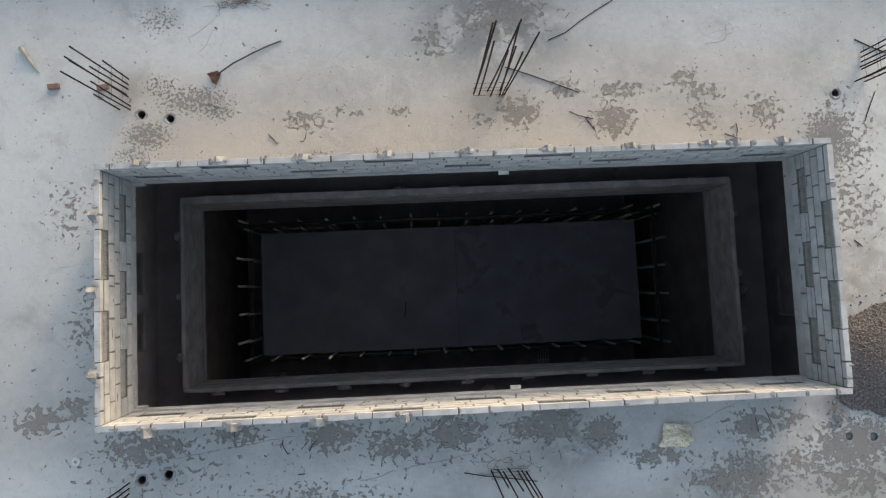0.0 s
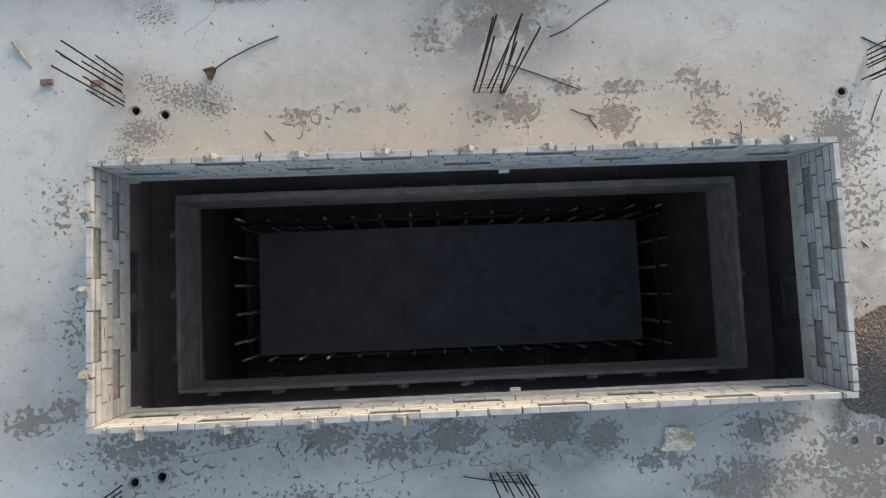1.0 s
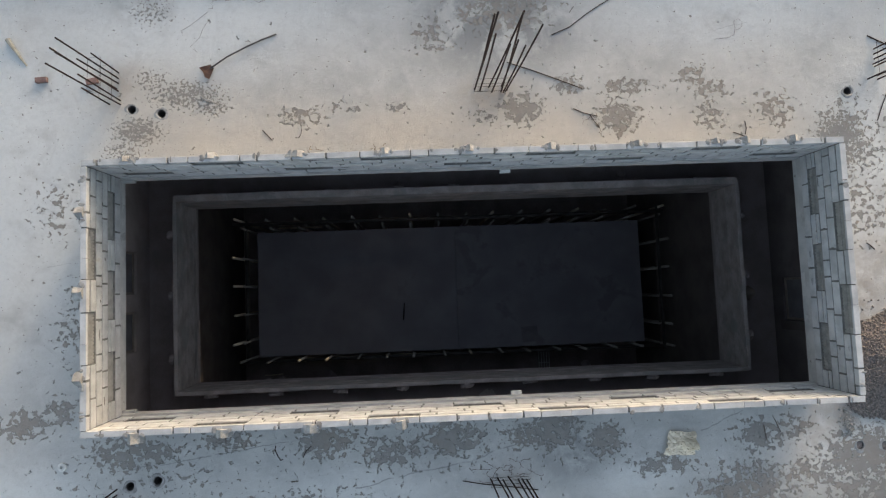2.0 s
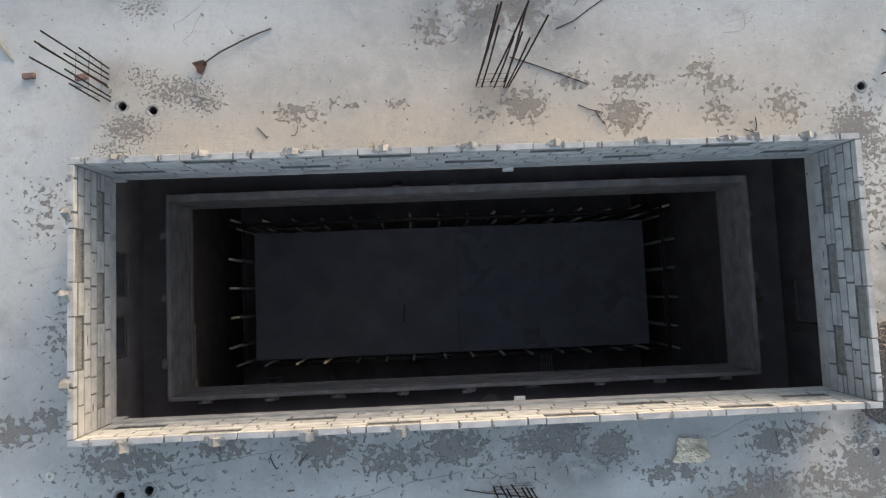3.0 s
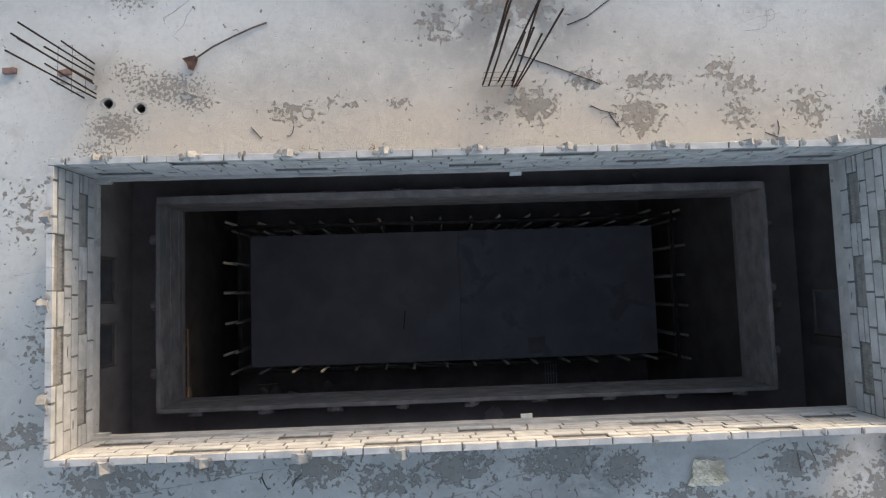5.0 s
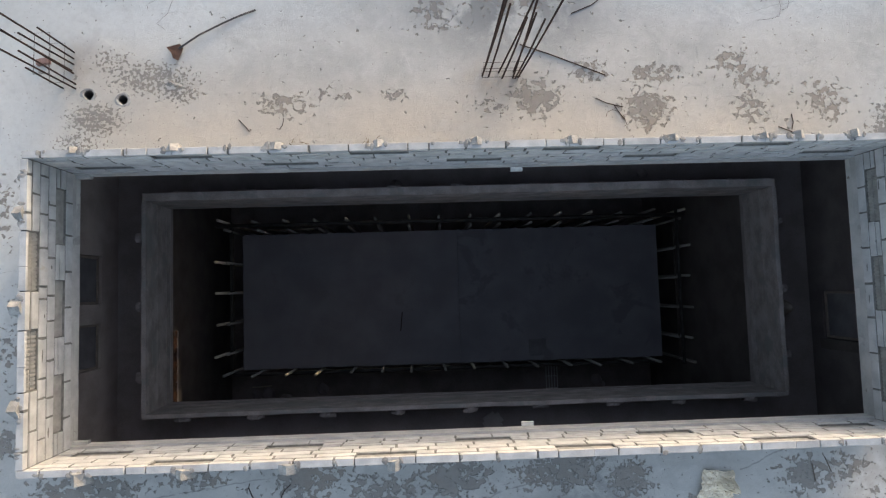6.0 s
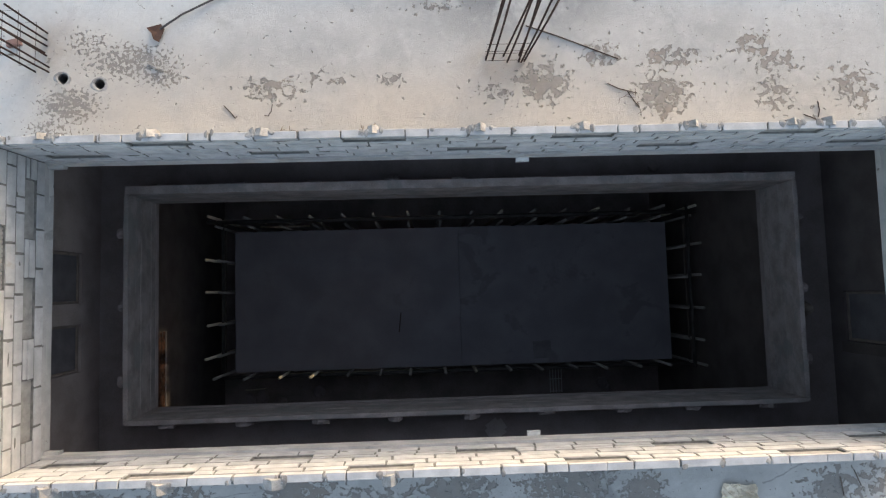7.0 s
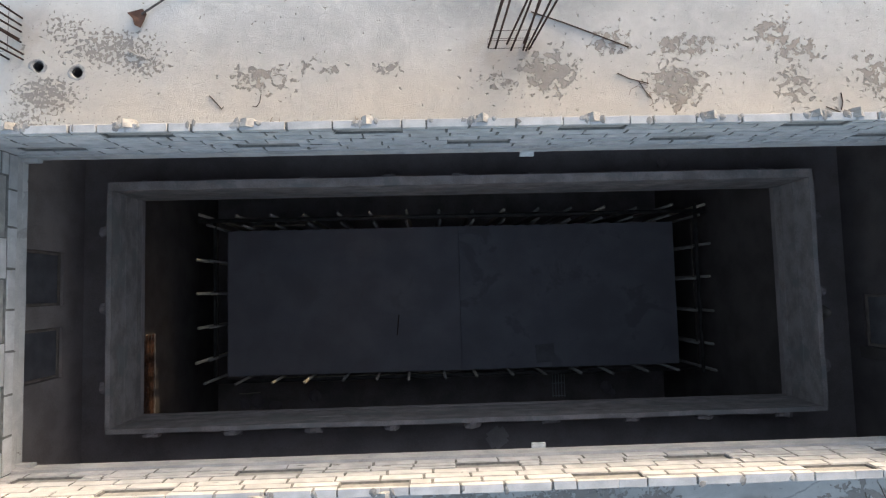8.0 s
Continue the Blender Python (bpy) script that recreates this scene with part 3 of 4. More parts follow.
def block_wall(name, m, length, pockets, stubs, label, joints=None, shift=0.0, smears=10):
    """Local x runs along the wall, y from the inner face outwards. pockets: the centres of the low and of the high ones; joints: row -> places of the upright joints, where they are known; stubs: block ends laid across the top."""
    rng = random.Random(int(shift * 1000) + len(name))
    core, smear, rim = bmesh.new(), bmesh.new(), bmesh.new()
    low = [(max(p - 0.44, 0.0), min(p + 0.44, length)) for p in sorted(pockets[0])]
    high = [(max(p - 0.44, 0.0), min(p + 0.44, length)) for p in sorted(pockets[1])]
    rows = []
    for r, (z0, z1) in enumerate(ROWS):
        holes = low if r in LOW_ROWS else high if r in HIGH_ROWS else []
        spans, x = [], 0.0
        for a, b in holes:
            if a > x + 0.05:
                spans.append((x, a))
            x = b
        if x < length - 0.05:
            spans.append((x, length))
        rows.append((r, z0, z1, holes, spans))
        lid = 0.03 if r == 6 else 0
        for a, b in spans:
            box(core, a, b, 0.016, THICK - 0.005, z0, z1 - lid)
        for a, b in holes:
            box(core, a, b, 0.076, THICK - 0.005, z0, z1 - lid)
    wall = tagged(part(name, core, M_MORTAR), label, "wall", kind="structure")
    wall.matrix_world = m
    for r, z0, z1, holes, spans in rows:
        for a, b in spans:
            if joints:
                cuts = [p for p in joints.get(r, ()) if a + 0.1 < p < b - 0.1]
            else:
                step, cuts = 0.6, []
                x = a + (0.6 if a > 0 or r not in (2, 3, 6) else 0.3) - (0.3 if a > 0 and r in HIGH_ROWS[1:] else 0.0)
                x += (0.0, 0.0, 0.0, 0.17, -0.16, 0.0, 0.0)[r] + (shift if not holes else 0.0)
                while x < b - 0.14:
                    cuts.append(x + rng.uniform(-0.03, 0.03))
                    x += 0.23 if rng.random() < 0.1 and not holes else step
            ends = [a, *sorted(cuts), b]
            for p, q in zip(ends, ends[1:]):
                gap, bed = rng.uniform(0.026, 0.042), rng.uniform(0.025, 0.037)
                ob = new("block", block_mesh(round(q - p - gap, 2), round(z1 - z0 - bed, 3), THICK, rng.randrange(3)))
                ob.parent = wall
                ob.matrix_basis = pose((p + q) / 2, rng.uniform(-0.005, 0.002), z0 + bed * (1.0 if r == 6 else 0.5) + (rng.uniform(-0.004, 0.002) if r == 6 else 0), rng.uniform(-0.6, 0.6), rng.uniform(-0.35, 0.35), rng.uniform(-0.35, 0.35))
                if q < b and rng.random() < 0.8:
                    daub(smear, q + rng.uniform(-0.01, 0.01), 0.006, (z0 + z1) / 2 + rng.uniform(-0.04, 0.04), rng.uniform(0.014, 0.034), 0.012, (z1 - z0) * rng.uniform(0.35, 0.6), rng)
                if r == 6 and q < b and rng.random() < 0.8:
                    for _ in range(rng.choice((1, 1, 2, 2, 3))):
                        daub(rim, q + rng.uniform(-0.08, 0.08), THICK * rng.uniform(0.35, 1.0), z1 - 0.004, rng.uniform(0.02, 0.06), rng.uniform(0.04, 0.075), 0.013, rng)
    for holes, (z0, z1) in ((low, (ROWS[1][0], ROWS[2][1])), (high, (ROWS[5][0], TOP - 0.052))):
        for a, b in holes:
            key = (round(b - a, 2), round(z1 - z0, 3), "east" in name or (holes is high and "west" in name))
            if key not in pocket_meshes:
                pocket_meshes[key] = pocket_mesh(*key)
            ob = new("pocket_back", pocket_meshes[key])
            ob.parent = wall
            ob.location = ((a + b) / 2, 0, z0)
            if holes is high:
                for p, q in ((a, (a + b) / 2 - 0.08), ((a + b) / 2 - 0.08, b)):
                    ob = new("block", block_mesh(round(q - p - 0.012, 2), 0.048, THICK, 1))
                    ob.parent = wall
                    ob.location = ((p + q) / 2, 0, z1 + 0.002)
    for _ in range(smears):
        x, z, w, h = rng.uniform(0.1, length - 0.4), rng.uniform(0.2, TOP - 0.08), rng.uniform(0.05, 0.25), rng.uniform(0.014, 0.035)
        if not any(z - 0.03 < z1 and z + h + 0.03 > z0 and x - 0.03 < b and x + w + 0.03 > a for _, z0, z1, holes, _ in rows for a, b in holes):
            daub(smear, x + w / 2, 0.002, z + h / 2, w * 0.6, 0.012, h * 0.75, rng)
    part("mortar_smear", rim, M_STUB, wall, "grey mortar smeared over the top of the wall")
    part("mortar_smear", smear, M_MORTAR, wall, "grey mortar smeared over the joints")
    for k, s in enumerate(stubs):
        ob = part("stub_block", stub_mesh(k * 7 + len(name), rng.uniform(0.035, 0.06) if "north" in name else rng.uniform(0.05, 0.09)), M_ENDS, wall, "broken block end laid across the top")
        ob.matrix_basis = pose(s, 0, TOP, 0, rng.uniform(-4, 4), rng.uniform(-6, 6))
        if "north" not in name:
            ob.scale = (1.35, 1.2, 1.15)
        for _ in range(4):
            daub(rim_at := bmesh.new(), rng.choice((-1, 1)) * rng.uniform(0.1, 0.17), THICK * rng.uniform(0.5, 1.0), 0.0, rng.uniform(0.03, 0.06), rng.uniform(0.04, 0.07), 0.016, rng)
            blob = part("mortar_smear", rim_at, M_STUB, wall)
            blob.location = (s, 0, TOP - 0.004)
    return wall


LW = W1 - W0 + 2 * THICK
xo = W0 - THICK
xs = W0 + W1 - xo
HIGH_X, LOW_X = [-4.55, -1.55, 1.45, 4.5], [-6.05, -3.05, -0.03, 2.93, 5.95]
STUB_X = [-6.1, -4.63, -3.1, -1.54, -0.05, 1.43, 2.98, 4.39, 4.95, 5.85]
WALL_TEXT = "white aerated block wall with grey mortar and ribbed pockets"
block_wall("wall_north", pose(xo, N1, 0), LW, ([x - xo for x in LOW_X], [x - xo for x in HIGH_X]), [x - xo for x in STUB_X], WALL_TEXT, None, 0.11, 30)
block_wall("wall_south", pose(xs, S0, 0, 0, 0, 180), LW, ([xs - x for x in LOW_X], [xs - x for x in HIGH_X]), [xs - x for x in (-5.94, -4.44, -2.96, -1.43)], WALL_TEXT, None, 0.05, 14)
WEST_Y = {0: (1.73, 1.19, 0.60, 0.01, -0.57, -1.18, -1.75), 3: (1.63, 1.40, 0.80, 0.21, -0.18, -0.79, -1.36, -1.65), 4: (2.05, 1.47, 0.94, 0.35, 0.16, -0.43, -1.04, -1.34, -1.94), 5: (1.75, -1.78), 6: (2.02, 1.44, -1.45, -2.04)}
EAST_Y = {0: (1.67, 1.23, 0.62, 0.01, -0.57, -1.17, -1.78), 3: (1.76, 1.32, 0.73, 0.14, -0.17, -0.78, -1.38, -1.67), 4: (2.10, 1.53, 0.93, 0.34, -0.26, -0.88, -1.45, -1.96), 5: (1.77, -1.68), 6: (1.50, -1.81, -2.12)}
block_wall("wall_west", pose(W0, S0, 0, 0, 0, 90), N1 - S0, ([1.475 - S0, 0.0 - S0, -1.49 - S0], [0.725 - S0, -0.74 - S0]), [1.44 - S0, 0.05 - S0, -1.43 - S0], WALL_TEXT, {r: [y - S0 for y in ys] for r, ys in WEST_Y.items()})
block_wall("wall_east", pose(W1, N1, 0, 0, 0, -90), N1 - S0, ([N1 - 1.5, N1 - 0.015, N1 + 1.5], [N1 - 0.75, N1 + 0.77]), [], WALL_TEXT, {r: [N1 - y for y in ys] for r, ys in EAST_Y.items()})

# ---- plastered parapet of the storey below ----
PTOP = -2.38
for n, along, face, sign, deep, a0, a1, stubs in (
    ("north", "x", 2.15, 1, 0.17, -6.78, 6.78, [-6.05, -4.6, -3.05, -1.5, -0.1, 1.4, 2.95, 4.45, 5.9]),
    ("south", "x", -2.26, -1, 0.09, -6.78, 6.78, [-6.0, -4.5, -3.0, -1.53, 0.0, 1.5, 3.05, 4.45, 6.0]),
    ("west", "y", -6.70, -1, 0.09, -2.26, 2.15, [1.4, -0.05, -1.53]),
    ("east", "y", 6.70, 1, 0.09, -2.26, 2.15, [1.43, -0.05, -1.51]),
):
    rng = random.Random(len(n) * 7)
    wall = None
    zs = [FLOOR, FLOOR + 0.2, FLOOR + 0.42, FLOOR + 0.66, FLOOR + 0.88, PTOP]
    for c, (z0, z1) in enumerate(zip(zs, zs[1:])):
        off = rng.uniform(-0.008, 0.010)
        bm = bmesh.new()
        f0, f1 = sorted((face + sign * off, face + sign * (deep + rng.uniform(-0.006, 0.006))))
        box(bm, *((a0, a1, f0, f1) if along == "x" else (f0, f1, a0, a1)), z0 + 0.001, z1)
        bmesh.ops.subdivide_edges(bm, edges=[e for e in bm.edges if e.calc_length() > 3], cuts=40)
        bmesh.ops.bevel(bm, geom=[e for e in bm.edges if len(e.link_faces) == 2 and e.calc_face_angle(0) > 1], offset=0.003, segments=1, affect="EDGES")
        roughen(bm, 0.012, 2.2, 1.3)
        roughen(bm, 0.006, 7.0, c * 3.1)
        if wall is None:
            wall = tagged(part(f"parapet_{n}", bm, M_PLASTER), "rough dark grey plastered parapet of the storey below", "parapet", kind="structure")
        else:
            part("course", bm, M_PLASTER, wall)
    for s in stubs:
        bm = bmesh.new()
        reach = rng.uniform(0.04, 0.06) if n == "north" else rng.uniform(0.10, 0.13) if along == "x" else rng.uniform(0.17, 0.21)
        half = rng.uniform(0.15, 0.20) if along == "x" else rng.uniform(0.09, 0.12)
        f0, f1 = sorted((face + sign * (deep - 0.02), face + sign * (deep + reach)))
        box(bm, *((s - half, s + half, f0, f1) if along == "x" else (f0, f1, s - half, s + half)), PTOP - 0.2, PTOP - 0.02)
        bmesh.ops.subdivide_edges(bm, edges=list(bm.edges), cuts=2, use_grid_fill=True)
        for v in bm.verts:
            o = abs((v.co.y if along == "x" else v.co.x) - face) - deep
            u = ((v.co.x if along == "x" else v.co.y) - s) / half
            v.co.z -= max(0.0, o) * 0.25 + 0.05 * u * u * (1 if v.co.z > PTOP - 0.1 else 0)
        bmesh.ops.smooth_vert(bm, verts=bm.verts, factor=0.6, use_axis_x=True, use_axis_y=True, use_axis_z=True)
        part("stub_block", roughen(roughen(bm, 0.035, 6, s), 0.012, 17, s), M_LUMP, wall, "lumpy block end sticking out of the parapet")

# ---- deck in the lowest storey, and its poles ----
DX0, DX1, DY0, DY1 = -6.30, 6.23, -2.09, 1.90
DSEAM = 0.12
deck = thing("deck", "smooth dark grey concrete deck on timber props", "deck", kind="structure")
for x0, x1, m, text in ((DX0, DSEAM - 0.004, M_DECK, "paler west pour of the deck"), (DSEAM + 0.004, DX1, M_DECKEAST, "darker east pour of the deck")):
    bm = bmesh.new()
    box(bm, x0, x1, DY0, DY1, DECK - 0.14, DECK)
    bmesh.ops.subdivide_edges(bm, edges=[e for e in bm.edges if e.calc_length() > 3], cuts=16)
    part("deck_slab", roughen(bm, 0.006, 1.2), m, deck, text)
for x in np.linspace(-5.6, 5.5, 7):
    for y in (-1.6, 0.0, 1.5):
        bm = bmesh.new()
        tube(bm, [(x, y, GROUND), (x, y, DECK - 0.142)], 0.05, 8)
        part("prop", bm, M_WOOD, deck)

rng = random.Random(5)
poles = [(-6.78 + 0.905 * k, 2.26) for k in range(16)] + [(-6.72 + 0.903 * k, -2.17) for k in range(16)] + [(-6.84, y) for y in (1.08, 0.18, -0.71, -1.61)] + [(6.88, y) for y in (1.18, 0.30, -0.60, -1.49)]
for k, (x, y) in enumerate(poles):
    pole_wood = M_WOOD if (y < -2 and k % 16 in (2, 3, 8)) or x < -6.8 or (y > 2 and k % 3 == 0) else M_GREYWOOD
    x, y = x + rng.uniform(-0.04, 0.04), y + (rng.uniform(-0.02, 0.03) if y > 0 else rng.uniform(-0.03, 0.0))
    top = -6.95 + rng.uniform(-0.14, 0.12)
    bm = bmesh.new()
    lean = (rng.uniform(-0.05, 0.05), rng.uniform(-0.02, 0.02))
    tube(bm, [(lean[0], lean[1], 0), (lean[0] * 0.4, lean[1] * 0.4, (top - GROUND) * 0.5), (0, 0, top - GROUND)], 0.052, 8, 0.8)
    ob = tagged(part("pole", bm, pole_wood, smooth=True), "upright wooden scaffold pole beside the deck", "pole", "poles round the deck")
    ob.location = (x, y, GROUND)
for x, y in [(-6.70 + 0.9 * k, 2.04) for k in range(16)] + [(-6.64, y) for y in (1.08, 0.18, -0.71, -1.61)] + [(6.60, y) for y in (1.16, 0.28, -0.62, -1.50)]:
    x, y, top = x + rng.uniform(-0.05, 0.05), y + rng.uniform(-0.02, 0.02), -7.36 + rng.uniform(-0.08, 0.08)
    bm = bmesh.new()
    tube(bm, [(rng.uniform(-0.04, 0.04), 0, 0), (0, 0, (top - GROUND) * 0.5), (0, 0, top - GROUND)], 0.046, 8, 0.85)
    ob = tagged(part("pole", bm, M_GREYWOOD, smooth=True), "short upright wooden prop at the deck's edge", "pole", "props at the deck's edge")
    ob.location = (x, y, GROUND)
for a, b, r, m, text in (
    ((-6.95, 2.15, -7.28), (6.95, 2.15, -7.3), 0.055, M_BLACKWOOD, "blackened timber ledger tied to the scaffold poles"),
    ((-6.95, -2.26, -7.9), (6.95, -2.26, -7.88), 0.05, M_BLACKWOOD, "blackened timber ledger tied to the scaffold poles"),
    ((-6.72, -2.3, -7.9), (-6.72, 2.35, -7.9), 0.045, M_BLACKWOOD, "blackened timber ledger tied to the scaffold poles"),
    ((6.72, -2.3, -7.3), (6.72, 2.35, -7.32), 0.05, M_BLACKWOOD, "blackened timber ledger tied to the scaffold poles"),
    ((6.84, -2.3, -7.85), (6.84, 2.35, -7.87), 0.03, M_DARKWOOD, "brown timber ledger tied to the scaffold poles"),
    ((-6.78, -2.3, -8.3), (-6.78, 2.35, -8.3), 0.03, M_DARKWOOD, "brown timber ledger tied to the scaffold poles"),
    ((-5.9, 2.17, -8.9), (-4.4, 2.17, -8.9), 0.03, M_WOOD, "pale timber ledger tied to the scaffold poles"),
    ((-5.0, -2.25, -8.3), (-0.2, -2.25, -8.3), 0.03, M_WOOD, "pale timber ledger tied to the scaffold poles"),
):
    bm = bmesh.new()
    tube(bm, [a, (Vector(a) + Vector(b)) / 2 + Vector((0, 0, -0.02)), b], r, 8)
    tagged(part("ledger", bm, m, smooth=True), text, "ledger", "ledgers round the deck")

# ---- column bars standing out of the roof ----
def column_bars(bars, ties, label, r=0.0155):
    cx, cy = (sum(b[0][k] for b in bars) / len(bars) for k in (0, 1))
    col = thing("column_rebar", label, "rebar", "column bars on the roof", at=(cx, cy, 0))
    for (x, y), tip in bars:
        bm = bmesh.new()
        a, b = Vector((x - cx, y - cy, -0.02)), Vector((tip[0] - cx, tip[1] - cy, tip[2]))
        mid = (a + b) / 2 + Vector((0.008, -0.006, 0))
        part("bar", tube(bm, [a, mid, b], r, 6), M_REBAR, col)
    xs, ys = [b[0][0] - cx for b in bars], [b[0][1] - cy for b in bars]
    for z in ties:
        bm = bmesh.new()
        p = [(min(xs) - 0.02, min(ys) - 0.02, z), (max(xs) + 0.02, min(ys) - 0.02, z + 0.02), (max(xs) + 0.02, max(ys) + 0.02, z), (min(xs) - 0.02, max(ys) + 0.02, z - 0.02), (min(xs) - 0.02, min(ys) - 0.02, z)]
        part("stirrup", tube(bm, p, 0.004, 5), M_REBAR, col)
    return col


NW_BARS = [((-6.83, 4.39), (-6.83, 4.39, 0.98)), ((-6.84, 4.28), (-6.86, 4.25, 1.97)), ((-6.84, 4.02), (-6.85, 4.01, 2.13)), ((-6.87, 4.07), (-6.9, 4.03, 1.92)),
           ((-6.84, 4.18), (-6.87, 4.14, 1.35)), ((-6.80, 3.83), (-6.8, 3.83, 1.44)), ((-6.80, 3.75), (-6.83, 3.70, 2.27)), ((-7.01, 3.76), (-7.01, 3.76, 0.96))]
N_BARS = [((0.21, 3.85), (0.26, 3.83, 3.40)), ((0.23, 3.90), (0.24, 3.90, 3.19)), ((0.32, 3.83), (0.32, 3.84, 2.65)), ((0.50, 3.90), (0.64, 3.84, 3.40)), ((0.75, 3.80), (0.64, 3.85, 3.24)),
          ((0.56, 3.80), (0.59, 3.79, 2.36)), ((0.76, 3.91), (0.75, 3.92, 2.22)), ((0.79, 3.79), (0.84, 3.77, 2.34)), ((0.84, 3.81), (0.96, 3.75, 3.14))]
column_bars(NW_BARS, (0.35, 0.75), "rusty column bars standing out of the roof with two stirrups")
column_bars(N_BARS, (0.14, 0.42), "tall rusty column bars standing out of the roof")
column_bars([((0.20, -3.81), (0.27, -3.9, 1.5)), ((0.33, -3.79), (0.42, -3.86, 0.9)), ((0.44, -3.84), (0.52, -3.9, 1.3)), ((0.54, -3.78), (0.66, -3.86, 1.1)), ((0.73, -3.84), (0.8, -3.9, 1.8)), ((0.81, -3.84), (0.9, -3.92, 1.6)), ((0.90, -3.86), (0.98, -3.95, 1.7))], (0.12, 0.3), "rusty column bars with a tangle of stirrups at their foot")
column_bars([((x - 0.05, y - 8.05), (tx - 0.07, ty - 8.08, tz)) for (x, y), (tx, ty, tz) in NW_BARS], (0.35,), "rusty column bars standing out of the roof")
column_bars([((x + 15.36, y + 0.1), (tx + 15.36, ty + 0.1, tz)) for (x, y), (tx, ty, tz) in NW_BARS], (0.35, 0.75), "rusty column bars standing out of the roof with two stirrups")

# ---- gravel heap ----
GX, GY, GRX, GRY, GH = 9.1, -1.95, 2.25, 1.15, 0.42


def heap(x, y):
    k = (abs((x - GX) / GRX) ** 2.3 + abs((y - GY) / GRY) ** 2.3) ** (1 / 2.3) + 0.16 * noise.noise(Vector((x * 1.4, y * 1.4, 3)))
    return GH * max(0.0, 1 - k) ** 0.8 * 1.2 if k < 1 else -0.05


bm = bmesh.new()
bmesh.ops.create_grid(bm, x_segments=60, y_segments=60, size=1.0)
for v in bm.verts:
    v.co.x, v.co.y = GX + v.co.x * 2.4, GY + v.co.y * 1.8
    v.co.x = max(v.co.x, W1 + THICK + 0.006)
    v.co.z = max(heap(v.co.x, v.co.y), -0.03) - 0.008
tagged(part("gravel_heap", bm, M_GRAVEL, smooth=True), "heap of grey crushed stone on the roof", "gravel", kind="stuff")
rng = np.random.default_rng(3)
ico = bmesh.new()
bmesh.ops.create_icosphere(ico, subdivisions=1, radius=1.0)
iv = np.array([v.co[:] for v in ico.verts])
itri = np.array([[v.index for v in f.verts] for f in ico.faces])
ico.free()
stones, faces = [], []
while len(stones) < 9000:
    x, y = GX + rng.uniform(-2.3, 1.8), GY + rng.uniform(-1.7, 1.7)
    z = heap(x, y)
    if x < W1 + THICK + 0.03:
        continue
    if z < 0 and rng.random() > 0.015:
        continue
    if z < 0 and math.hypot((x - GX) / GRX, (y - GY) / GRY) > 1.3:
        continue
    s = rng.uniform(0.012, 0.030) * np.array([1, rng.uniform(0.6, 1), rng.uniform(0.5, 0.9)])
    a = rng.uniform(0, 6.28)
    p = iv * s * rng.uniform(0.8, 1.15, (len(iv), 1))
    p = np.c_[p[:, 0] * math.cos(a) - p[:, 1] * math.sin(a), p[:, 0] * math.sin(a) + p[:, 1] * math.cos(a), p[:, 2]] + (x, y, max(z, 0) + s[2] * 0.5)
    faces.append(itri + len(stones) * len(iv))
    stones.append(p)
me = bpy.data.meshes.new("gravel")
me.from_pydata(np.concatenate(stones).tolist(), [], np.concatenate(faces).tolist())
me.materials.append(M_GRAVEL)
tagged(new("gravel", me), "loose grey crushed stone on the heap", "gravel", kind="stuff")

# ---- loose things on the roof ----
for x, y in HOLES:
    bm = bmesh.new()
    for r0, r1, z0, z1 in ((0.072, 0.081, -0.36, -0.012),):
        a, b = circle(x, y, r0, 16), circle(x, y, r1, 16)
        v = [[bm.verts.new((*p, z)) for p in loop] for loop, z in ((a, z0), (a, z1), (b, z1), (b, z0))]
        for i in range(4):
            for k in range(16):
                bm.faces.new((v[i][k], v[i][(k + 1) % 16], v[(i + 1) % 4][(k + 1) % 16], v[(i + 1) % 4][k]))
    # the sleeve's dark tone also stands for the shade down the hole
    sleeve = tagged(part("pipe_sleeve", bm, M_PIPE), "dark round pipe sleeve sunk in a pale cement collar", "pipe", "pipe sleeves")
    bm = bmesh.new()
    loops = [[bm.verts.new((x + r * math.cos(q), y + r * math.sin(q), z)) for q in (2 * math.pi * k / 18 for k in range(18))] for r, z in ((0.083, -0.03), (0.085, -0.004), (0.092, 0.006), (0.108, 0.012), (0.125 + 0.015 * math.sin(x * 9), 0.003), (0.15, -0.008))]
    for a, b in zip(loops, loops[1:]):
        for k in range(18):
            bm.faces.new((a[k], a[(k + 1) % 18], b[(k + 1) % 18], b[k]))
    part("collar", roughen(bm, 0.022, 9, y), M_COLLAR, sleeve, "rough pale cement collar", True)


def brick_at(x, y, z, turn):
    bm = bmesh.new()
    box(bm, -0.11, 0.11, -0.052, 0.052, 0, 0.075)
    bevelled(bm, 0.006)
    ob = tagged(part("brick", roughen(bm, 0.006, 14, x), M_BRICK), "loose red clay brick lying on the roof", "brick", "loose bricks")
    ob.matrix_basis = pose(x, y, z, 0, 0, turn)


brick_at(-8.30, 4.27, 0.0, 4)
brick_at(-7.33, 4.22, 0.0, 12)

